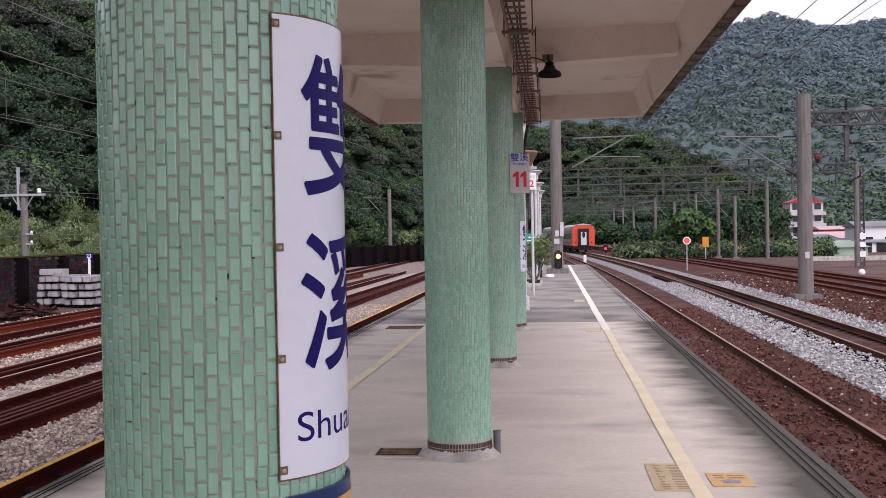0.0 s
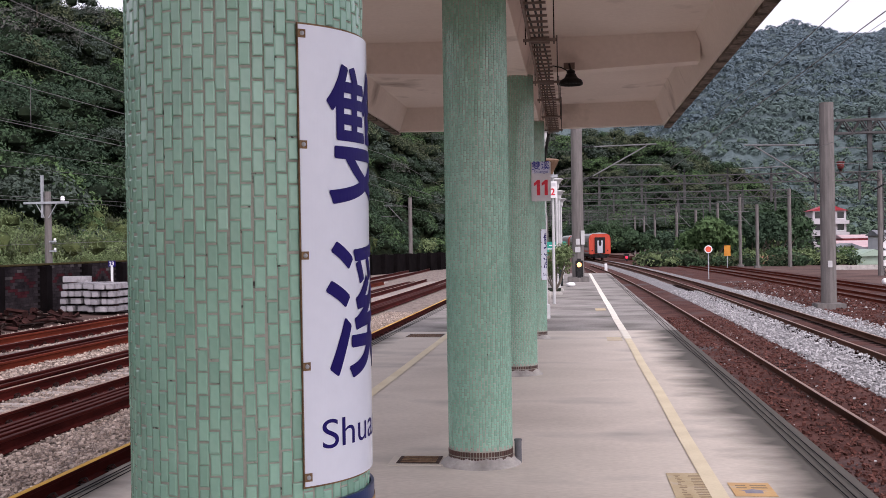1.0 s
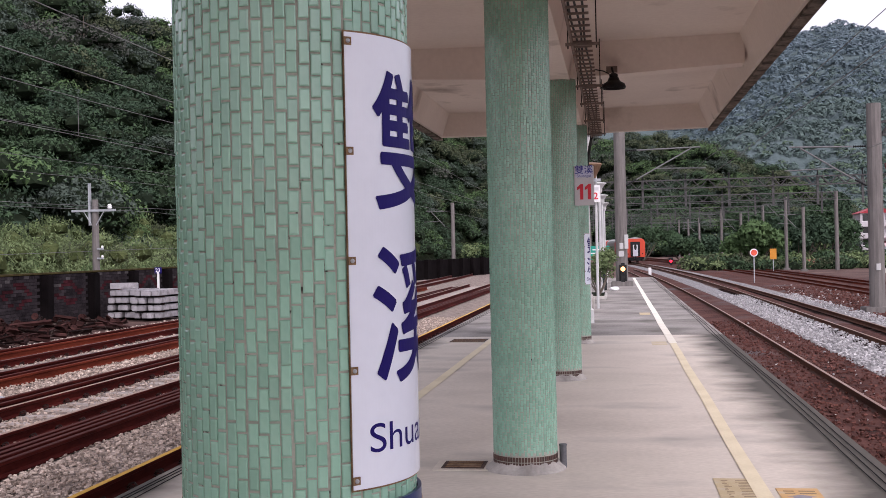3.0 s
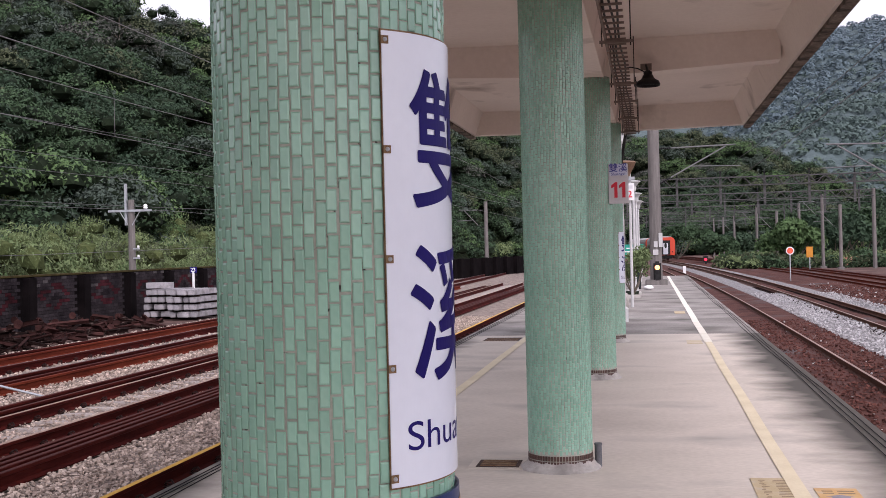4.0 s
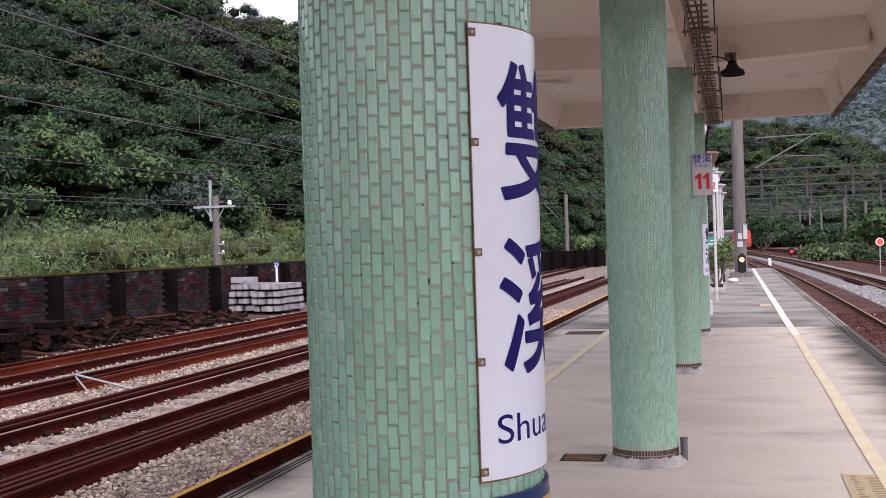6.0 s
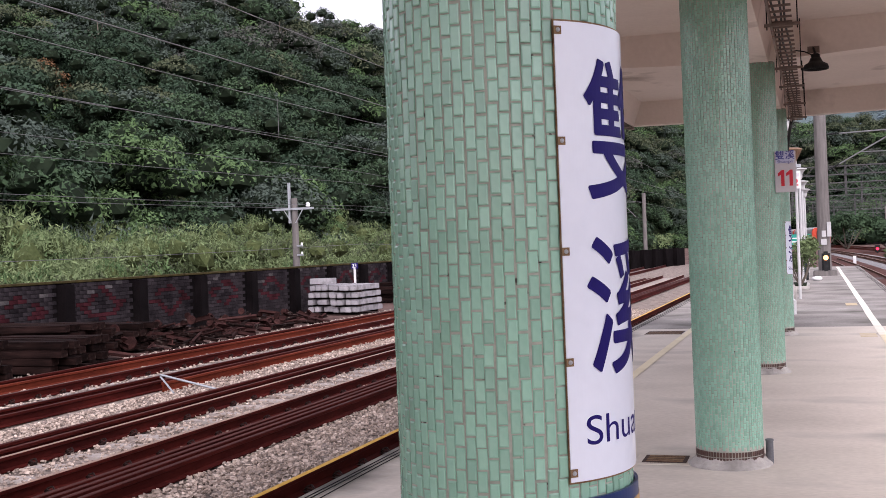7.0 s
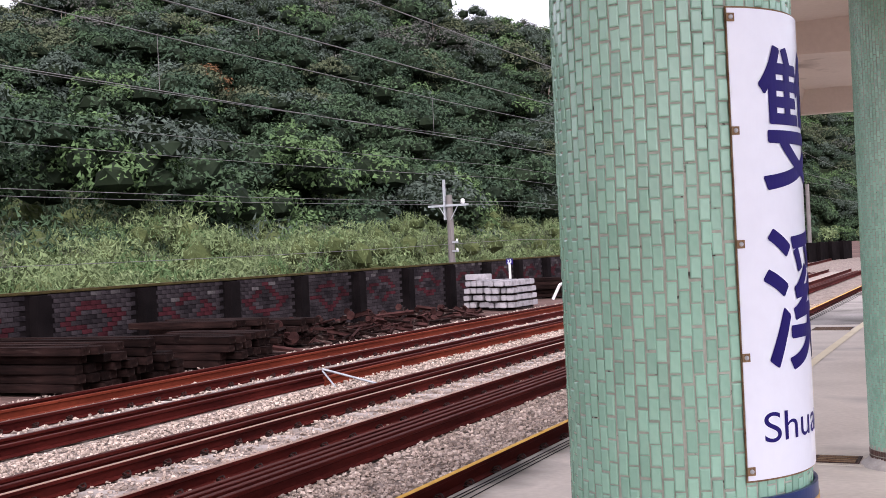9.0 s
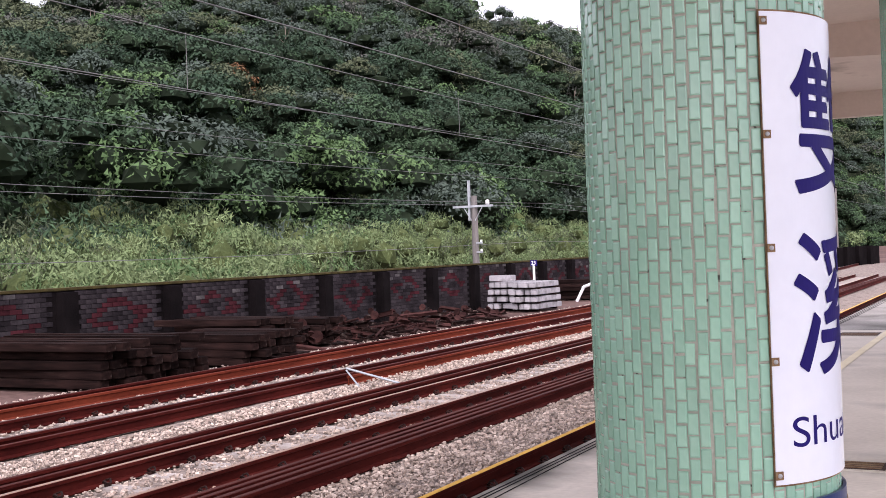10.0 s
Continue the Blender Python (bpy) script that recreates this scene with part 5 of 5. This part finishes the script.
# ---- trains, signals, houses ----
def coach():
    t = thing("railway_coach", (0, 0, 0), "grey passenger coach with an orange end and black gangway", "railway coach", "train coaches")
    w, l = 1.45, 20.0
    shell = [(-w, 0.95), (-w, 3.05), (-1.30, 3.42), (-0.85, 3.68), (0, 3.78), (0.85, 3.68), (1.30, 3.42), (w, 3.05), (w, 0.95), (1.35, 0.85), (-1.35, 0.85)]
    part("body", prism(shell, 1.1, l), TRAIN_GREY, t)
    end = [(x * 1.002, z * 1.0005) for x, z in shell]
    part("orange_end", prism(end, 0.0, 1.1), TRAIN_ORANGE, t, "orange painted coach end")
    part("roof_end_cap", prism([(-1.0, 3.64), (-0.8, 3.71), (0, 3.82), (0.8, 3.71), (1.0, 3.64), (0, 3.6)], -0.03, 1.1), TRAIN_GREY, t)
    gang = part("gangway", box(-0.70, 0.70, -0.32, 0.0, 0.95, 3.15, 0.04), BLACK, t, "black rubber gangway")
    part("door", box(-0.36, 0.36, -0.335, -0.3, 1.0, 2.7, 0.01), surface("pale_door", (0.46, 0.46, 0.5), (0.55, 0.55, 0.6), 1, 20, 0.5, 0.02), gang, "pale grey end door")
    oval = lathe([(0.2, 0), (0.2, 0.015)], 20)
    bmesh.ops.scale(oval, vec=(1, 2.1, 1), verts=oval.verts)
    part("oval_window", oval, GLASS, gang).matrix_local = pose(0, -0.335, 2.35, 90, 0, 0)
    for s in (-1, 1):
        part("tail_lamp", lathe([(0.09, 0), (0.09, 0.04), (0.05, 0.05)], 12), GLASS, t).matrix_local = pose(s * 1.05, 0.0, 1.35, 90, 0, 0)
        for k in range(8):
            y = 3.0 + k * 1.95
            part("window", box(s * 1.445 if s > 0 else -1.458, 1.458 if s > 0 else -1.445, y, y + 1.4, 1.75, 2.55), GLASS, t)
        part("side_stripe", box(1.446 if s > 0 else -1.456, 1.456 if s > 0 else -1.446, 1.1, l, 1.15, 1.32), TRAIN_ORANGE, t)
    part("underframe", box(-1.25, 1.25, 0.15, l - 0.15, 0.5, 0.9), BLACK, t)
    part("coupler", box(-0.16, 0.16, -0.55, 0.2, 0.62, 0.92, 0.03), BLACK, t)
    for yb in (3.2, 16.8):
        bogie = part("bogie", box(-1.15, 1.15, yb - 1.6, yb + 1.6, 0.3, 0.7, 0.05), BLACK, t)
        for yw in (yb - 1.05, yb + 1.05):
            for s in (-0.56, 0.56):
                part("wheel", rod((s - 0.06, yw, 0.43), (s + 0.06, yw, 0.43), 0.43, sides=18), RUST, bogie)
    part("brake_hoses", box(-0.7, 0.7, -0.12, 0.0, 0.35, 0.85, 0.02), BLACK, t)
    return t


def train_place(y):
    x = 7.5 - 0.00025 * max(0.0, y - 35) ** 2
    return pose(x, y, RIGHT_RAIL, 0, 0, math.degrees(math.atan(0.0005 * max(0.0, y - 35))))


def signals():
    for x, y, name in ((10.3, 138.0, "ground_signal"), (7.3, 152.0, "ground_signal")):
        t = thing(name, (x, y, -1.05), "low ground signal showing a red light", "signal", "ground signals")
        part("case", box(-0.3, 0.3, -0.12, 0.2, 0.25, 1.1, 0.04), BLACK, t)
        part("stand", box(-0.12, 0.12, -0.1, 0.1, 0, 0.3), BLACK, t)
        part("red_light", lathe([(0.17, 0), (0.15, 0.03), (0.06, 0.06)], 16), LAMP_RED, t, "lit red lens").matrix_local = pose(0, -0.13, 0.62, 90, 0, 0)
    t = thing("round_sign", (9.35, 79.0, -1.05), "round red and white disc sign on a thin post", "sign")
    part("post", rod((0, 0, 0), (0, 0, 1.9), 0.04, sides=8), STEEL, t)
    part("disc", lathe([(0.27, 0), (0.27, 0.03)], 24), WHITE_PAINT, t).matrix_local = pose(0, -0.05, 2.12, 90, 0, 0)
    part("red_disc", lathe([(0.2, 0), (0.2, 0.012)], 24), surface("orange_red", (0.7, 0.1, 0.06), (0.8, 0.14, 0.08), 3, 30, 0.5, 0.02), t).matrix_local = pose(0, -0.08, 2.12, 90, 0, 0)
    t = thing("orange_sign", (14.8, 110.0, -1.05), "small orange board on a post", "sign")
    part("post", rod((0, 0, 0), (0, 0, 1.6), 0.05, sides=6), STEEL, t)
    part("board", box(-0.3, 0.3, -0.05, 0.03, 1.2, 2.2, 0.01), surface("orange_board", (0.5, 0.2, 0.03), (0.6, 0.27, 0.05), 2, 20, 0.6, 0.02), t)
    t = thing("marker_post", (3.1, 104.0, -1.05), "short white marker post in the ballast", "marker post")
    part("post", box(-0.13, 0.13, -0.1, 0.1, 0, 0.75, 0.02), WHITE_PAINT, t)
    t = thing("white_ball", (17.6, 66.0, -1.0), "white round cover lying by the rails", "cover")
    bm = bmesh.new()
    bmesh.ops.create_uvsphere(bm, u_segments=16, v_segments=10, radius=0.2)
    part("cover", bm, WHITE_PAINT, t, smooth=True).location = (0, 0, 0.2)
    t = thing("distance_post", (-16.3, 38.5, -0.36), "white post with a blue number 23 plate", "post")
    part("post", box(-0.035, 0.035, -0.03, 0.03, 0, 1.5), WHITE_PAINT, t)
    plate = part("plate", box(-0.13, 0.13, -0.02, 0.02, 1.45, 1.67, 0.01), NAVY, t, "dark blue number plate")
    text_part("number", "23", 0.19, pose(0, -0.024, 1.56), WHITE_PAINT, plate, 0.001, 0.003)


def house(name, x, y, w, d, z0, h, wall_m, roof_m, rise, label, storeys, cols, turn=0, gable_side=False):
    t = thing(name, (x, y, z0), label, "house", "valley houses", turn=turn)
    body = part("wall", box(-w / 2, w / 2, 0, d, 0, h), wall_m, t)
    over = 0.3
    if rise:
        if gable_side:
            out = [(-w / 2 - over, h), (w / 2 + over, h), (0, h + rise)]
            part("roof", prism(out, -over, d + over), roof_m, t)
        else:
            bm = prism([(-over, h), (d + over, h), (d / 2, h + rise)], -w / 2 - over, w / 2 + over)
            bmesh.ops.rotate(bm, verts=bm.verts, cent=(0, 0, 0), matrix=Matrix.Rotation(radians(-90), 3, "Z"))
            bmesh.ops.transform(bm, verts=bm.verts, matrix=Matrix.Diagonal((1, -1, 1, 1)))
            part("roof", bm, roof_m, t)
    else:
        part("roof", box(-w / 2 - 0.2, w / 2 + 0.2, -0.2, d + 0.2, h, h + 0.25), roof_m, t)
    for s in range(storeys):
        zb = h / max(1, storeys) * (s + 0.35)
        for c in range(cols):
            xb = -w / 2 + w * (c + 0.5) / cols
            win = part("window", box(xb - 0.55, xb + 0.55, -0.04, 0.02, zb, zb + 1.15), GLASS, t)
            part("frame", box(xb - 0.62, xb + 0.62, -0.06, -0.035, zb - 0.08, zb), WHITE_PAINT, win)
    return t


def houses():
    tall = house("apartment_house", 44.2, 200, 5.6, 6, -1.8, 8.2, HOUSE_GREY, ROOF_RED, 1.1, "tall grey house with balconies and a red roof", 4, 3, gable_side=True)
    for k in range(3):
        part("balcony", box(-3.1, 3.1, -0.9, 0, 1.9 + 2.0 * k, 2.5 + 2.0 * k), HOUSE_GREY, tall)
    house("red_sheet_house", 47.2, 190, 6.0, 7, -1.8, 3.4, ROOF_RED, ROOF_PINK, 0.6, "red sheet-metal building with a pink roof", 1, 3)
    house("pink_roof_house", 42.8, 170, 7.0, 7, -1.9, 2.2, HOUSE_GREY, ROOF_PINK, 1.0, "low house with a faded pink sheet roof", 1, 3)
    house("white_gable_house", 35.8, 150, 4.4, 6, -1.9, 2.0, HOUSE_WHITE, ROOF_GREY, 0.9, "white gabled house with a grey roof", 1, 2, gable_side=True)
    house("dark_shed", 29.0, 127, 2.8, 4, -1.8, 1.9, ROOF_GREY, ROOF_GREY, 0, "dark grey sheet-metal shed", 0, 0)
    house("green_shed", 30.4, 118, 3.4, 5, -1.7, 1.5, SHED_GREEN, SHED_GREEN, 0.7, "pale green sheet-metal shed", 0, 0, gable_side=True)
    house("white_house", 39.4, 140, 5.0, 6, -1.8, 3.7, HOUSE_WHITE, ROOF_GREY, 0.7, "white clad house with a grey sheet roof", 1, 2)
    house("annexe", 36.6, 132, 3.2, 4, -1.8, 1.9, HOUSE_WHITE, ROOF_GREY, 0.3, "low white annexe beside the houses", 1, 2)
    house("clay_roof_house", 20.4, 123, 3.4, 4, -2.2, 1.2, HOUSE_GREY, ROOF_CLAY, 0.9, "low house with a dull orange clay tile roof", 1, 0)
    tagged(part("boundary_wall", box(22, 60, 100, 100.3, -1.6, -0.66), RAW_CONCRETE, None), "long grey concrete boundary wall beside the houses", "wall", kind="structure")


# ---- build ----
ground()
platform()
lines()
strip("ballast_bed_left", "pale gravel bed between the sidings", -14.2, -3.62, -10, 95, -0.372, PALE_BED)
strip("ballast_bed_near", "rust-stained ballast bed of the platform line", 2.02, 5.6, -10, 160, -0.985, RED_BED, True)
strip("ballast_shoulder", "pale grey ballast shoulder beside the through line", 5.0, 6.62, -10, 160, -0.965, GREY_BED, True)
strip("ballast_bed_through", "brown-stained ballast between the through rails", 6.55, 8.1, -10, 240, -0.975, RED_BED, True)
strip("ballast_shoulder", "pale grey ballast shoulder beside the through line", 8.0, 9.3, -10, 160, -0.965, GREY_BED, True)
strip("ballast_bed_far", "brown ballast of the far lines", 9.2, 18.5, -10, 200, -0.99, RED_BED, True)
canopy()
for k, (cx, cy) in enumerate(COLUMNS):
    column(cx, cy, k == 0, 20 + k, k > 1)
name_sign(*COLUMNS[0], 1.25)
name_sign(*COLUMNS[3], 1.05)
blue_sign(*COLUMNS[0])
cable_ladder()
gooseneck_lamp()
car_number_sign()
small_fittings()
far_platform()

# tracks
concrete, timber = sleeper_mesh(SLEEPER), sleeper_mesh(OLD_TIMBER, 0.22, 2.1, 0.14)
track("siding with rusty rails on pale concrete sleepers", -7.30, -8, 62, LEFT_RAIL, RUST, BRIGHT_HEAD, concrete, 0, 62, 26, "left sidings")
track("siding with rusty rails half buried in gravel", -11.0, -8, 90, LEFT_RAIL, RUST, HEAD, concrete, 0, 62, 26, "left sidings")
track("platform line on old timber sleepers", 3.46, -8, 125, RIGHT_RAIL, BROWN_RAIL, BRIGHT_HEAD, timber, 6, 90, 0, "right lines")
track("through line with brown rails", 7.30, -8, 260, RIGHT_RAIL, BROWN_RAIL, BRIGHT_HEAD, timber, 12, 70, 0, "right lines")
track("far running line with brown rails", 13.1, 10, 260, RIGHT_RAIL, ORANGE_RUST, HEAD, timber, 30, 60, 0, "right lines")
track("far running line with brown rails", 15.9, 10, 260, RIGHT_RAIL, ORANGE_RUST, HEAD, timber, 30, 60, 0, "right lines")


def loose_rail(x, y0, y1, top, steel, cap, label, group, drift=0.0):
    t = thing("stored_rail" if group else "kerb_rail", (0, 0, 0), label, "rail", group)
    return rail(t, x, y0, y1, top, steel, cap, False, drift)


kerb = loose_rail(-4.37, -8, 45, LEFT_RAIL, RUST, YELLOW_RAIL, "rusty rail with a yellow painted head along the platform", "")
for k in range(70):
    c = new("rail_clip", CLIP_MESH)
    c.parent = kerb
    c.matrix_local = pose(-4.37 + 0.085, -2 + 0.6 * k, LEFT_RAIL - 0.145)
for k, x in enumerate((-5.80, -5.945, -6.075, -6.205)):
    loose_rail(x, -6, 19.2 if k == 0 else 58, LEFT_RAIL + 0.01, RUST, STORED_HEAD, "rusty spare rail lying beside the siding", "stored rails")
for x, y0, y1, m in ((-8.17, -6, 58, RUST), (-8.43, -6, 58, RUST), (-10.02, -6, 58, RUST), (-9.78, 15.2, 58, ORANGE_RUST), (-12.50, -6, 60, ORANGE_RUST), (-12.95, 2, 60, RUST)):
    loose_rail(x, y0, y1, LEFT_RAIL, m, STORED_HEAD if m is RUST else ORANGE_RUST, "orange-rusted spare rail lying beside the siding" if m is ORANGE_RUST else "rusty spare rail lying beside the siding", "stored rails")
wall()
line_pole()
timber_pile(-13.45, 13.7, 11, 5, 4.2, "tall pile of old dark timber sleepers", 1, 2)
timber_pile(-13.25, 17.3, 7, 4, 2.4, "low pile of old dark timber sleepers", 2, -2)
timber_pile(-14.6, 19.3, 7, 5, 2.6, "pile of old dark timber sleepers by the wall", 3, 3)
timber_pile(-14.9, 21.6, 5, 4, 2.4, "broken pile of old timber sleepers", 6, -4)
concrete_stack(-16.2, 36.2, 4, 4, 2.0, "stack of stained white concrete sleepers with odd ones on top", 4, 1)
concrete_stack(-15.05, 35.6, 4, 4, 2.0, "stack of stained white concrete sleepers on battens", 5, -3)
timber_pile(-14.6, 42.2, 6, 5, 2.3, "dark pile of old timbers beyond the concrete stacks", 7, 2)
scrap_heap()
pipe = thing("bent_pipe", (-15.35, 41.0, -0.37), "pale bent pipe leaning against the dark timbers", "pipe")
part("pipe", rod((-0.25, 0, 0.0), (0.05, 0, 0.55), 0.06, sides=10), WHITE_PAINT, pipe)
part("pipe_bend", rod((0.05, 0, 0.55), (0.5, 0, 0.72), 0.06, sides=10), WHITE_PAINT, pipe)
t = thing("steel_offcut", (-9.75, 15.1, -0.10), "pale steel angle bars lying crossed on the rails", "steel bars")
part("bar", rod((0, 0, 0), (0.75, -0.85, -0.13), 0.016, sides=4), STEEL, t)
part("bar", rod((0, 0, 0.03), (1.2, -0.3, -0.16), 0.018, sides=4), STEEL, t)

# overhead line
mast = catenary_mast(0.27, 48.8, 0.0, 8.5, 0.52, "tall grey concrete mast on the platform with signs and a signal")
part("notice", box(0.13, 0.29, -0.29, -0.25, 1.6, 2.2), POST_PAINT, mast, "white upright notice with illegible writing")
part("notice", box(-0.12, 0.1, -0.29, -0.25, 1.27, 1.5), POST_PAINT, mast, "white notice with illegible marks")
sig = part("signal_case", box(-0.12, 0.2, -0.45, -0.26, 0.1, 1.0, 0.08), BLACK, mast, "black two-lamp signal case")
part("amber_light", lathe([(0.10, 0), (0.09, 0.02), (0.04, 0.04)], 14), LAMP_AMBER, sig, "lit amber lens").matrix_local = pose(0.04, -0.45, 0.74, 90, 0, 0)
cantilever(mast, 1, 3.4, 4.9, 0.5)
mast = catenary_mast(9.77, 44.5, -1.0, 7.9, 0.60, "grey concrete mast standing in the ballast")
cantilever(mast, -1, 3.1, 5.4, 0.6)
near_portal = portal(44.5, 10.06, 26.0, 5.71, (False, True), 0.62, 0.5)
cantilever(near_portal, 1, 2.6, 4.1, 0.16, 11.36)
for x, y, h in ((13.9, 250, 8.2), (12.0, 165, 6.6), (14.0, 153, 7.4), (14.7, 136, 6.3), (25.0, 180, 6.7), (16.9, 116, 7.3), (17.7, 110.5, 6.1), (-13.2, 92, 6.0), (-4.0, 190, 6.5)):
    m_ = catenary_mast(x, y, ground_height(x, y), h, 0.34, "slender grey overhead line mast", False)
    cantilever(m_, -1, 2.2, h - 1.6, 0.42)
for y, xa, xb in ((84, -8.5, 22.1), (112, -9.5, 21), (150, -12, 19), (185, -14, 17), (220, -16, 14)):
    portal(y, xa, xb, 5.85)
steel_mast = thing("steel_mast", (22.45, 84, -1.05), "dark lattice steel mast with white plates", "mast")
for dx in (-0.16, 0.16):
    part("leg", box(dx - 0.04, dx + 0.04, -0.1, 0.1, 0, 7.3), TRUSS, steel_mast)
for k in range(17):
    part("brace", rod((-0.16, 0, 0.4 * k), (0.16, 0, 0.4 * k + 0.4), 0.03, sides=4), TRUSS, steel_mast)
    part("brace", rod((0.16, 0.04, 0.4 * k), (-0.16, 0.04, 0.4 * k + 0.4), 0.03, sides=4), TRUSS, steel_mast)
horn = thing("loudspeaker", (19.4, 84, 6.48), "rusty red horn loudspeaker standing on the portal", "loudspeaker")
part("stem", rod((0, 0, 0), (0, 0, 0.25), 0.12, 0.08, sides=10), DARK_SCRAP, horn)
part("bell", lathe([(0.12, 0.2), (0.22, 0.3), (0.26, 0.5), (0.24, 0.6), (0.3, 0.66), (0.3, 0.72), (0.1, 0.76)], 16), surface("faded_red_paint", (0.10, 0.025, 0.025), (0.18, 0.05, 0.045), 4, 30, 0.6, 0.1), horn, "faded red bell")
for z in (0.7, 1.4, 2.0):
    part("plate", box(-0.2, 0.22, -0.16, -0.11, z, z + 0.4), WHITE_PAINT, steel_mast)


def overhead(x, z, y0, y1, curved, sag, radius, label):
    ys = np.linspace(y0, y1, 60)
    tagged(wire("overhead_wire", [(x + (bend(y) if curved else 0), y, z - sag * math.sin(math.pi * ((y + 5) % 50) / 50)) for y in ys], radius, TRUSS_WIRE, None, 4), label, "overhead wire", "overhead wires")


TRUSS_WIRE = surface("dull_wire", (0.09, 0.09, 0.09), (0.16, 0.16, 0.155), 2, 20, 0.6, 0)
for x, zc, zm, cv in ((-11.0, 4.26, 5.35, False), (-7.3, 4.30, 5.3, False), (3.46, 4.2, 4.95, True), (7.3, 4.4, 7.0, True), (13.1, 4.3, 5.4, True)):
    overhead(x, zc, -10, 200, cv, 0.0, 0.008, "taut contact wire over the track")
    overhead(x, zm, -10, 200, cv, 0.3, 0.008, "sagging messenger wire over the track")
for y in np.arange(13, 60, 9.0):
    tagged(part("dropper", rod((-11.0, y, 4.26), (-11.0, y, 5.1), 0.006, sides=4), TRUSS_WIRE, None), "thin dropper between the overhead wires", "dropper", "droppers")
for x, z in ((-19.0, 4.72), (-19.6, 3.62), (-18.3, 3.66), (-18.62, 2.05), (-18.9, 6.3), (-19.3, 5.3)):
    overhead(x, z, -10, 92, False, 0.25, 0.008, "line wire along the boundary wall")

# far side
signals()
houses()
bush("platform_shrub", -0.55, 36.8, 0.12, 1.35, 1.5, 6, "clipped yellow-green shrub in the platform planter", 0.05, 130, 1)
for k, (x, y, w, h, kind) in enumerate(((14.8, 124, 7, 5.2, 2), (20.5, 132, 8, 6.0, 0), (24.5, 138, 7, 6.5, 1), (9.5, 160, 6, 4.2, 1), (5.0, 205, 8, 6, 1), (13.0, 170, 8, 5, 0), (31, 175, 9, 9, 0), (22, 175, 9, 8, 1), (2.0, 240, 10, 8, 0))):
    bush("tree", x, y, -1.1, w, h, kind, "leafy green tree beside the far lines", 0.24, 230, 30 + k)
hillside()
scrub()
mountain()

# loose stone
stones("ballast_stones", "pale beige ballast stones beside the platform", 20000, (-5.72, -4.46, 4.5, 34, -0.362), 0.039, STONE, 1)
stones("ballast_stones", "pale beige ballast stones in the siding", 11000, (-8.05, -6.3, 4.5, 36, -0.366), 0.037, STONE, 2, ((-6.83, -6.70), (-7.93, -7.80)))
stones("ballast_stones", "pale beige ballast stones between the sidings", 14000, (-9.72, -8.5, 5, 40, -0.362), 0.041, STONE, 3)
stones("ballast_stones", "pale beige ballast stones in the far siding", 13000, (-14.1, -10.1, 6, 42, -0.362), 0.043, STONE, 4, ((-11.63, -11.5), (-10.50, -10.36), (-12.6, -12.4)))
stones("ballast_stones", "grey ballast stones of the through line", 7000, (5.1, 6.60, 12, 60, -0.96), 0.06, GREY_STONE, 5)
stones("ballast_stones", "grey ballast stones of the through line", 4000, (8.0, 9.2, 16, 60, -0.96), 0.06, GREY_STONE, 6)
stones("ballast_stones", "rust-stained ballast stones of the platform line", 6000, (2.6, 5.2, 8, 40, -0.98), 0.055, RED_STONE, 7, ((2.83, 2.95), (3.97, 4.09)))
stones("ballast_stones", "rust-stained ballast stones of the far lines", 3000, (9.2, 12.3, 25, 70, -0.985), 0.08, RED_STONE, 8)

stones("pale_chips", "scattered pale chips on the rust-stained bed", 160, (2.2, 5.2, 7, 40, -0.975), 0.042, GREY_STONE, 9, ((2.83, 2.95), (3.97, 4.09)))
stones("pale_chips", "scattered pale chips beside the far lines", 320, (9.2, 12.2, 20, 75, -0.98), 0.075, GREY_STONE, 10)


def motions():
    first = coach()
    coaches = [first] + [copy_thing(first, first.matrix_basis.copy()) for _ in range(2)]
    for k, c in enumerate(coaches):
        walk(c, [(t, train_place(148.5 + 7.0 * t + 20.6 * k)) for t in (0.0, 2.5, 5.0, 7.5, 10.0)])


motions()
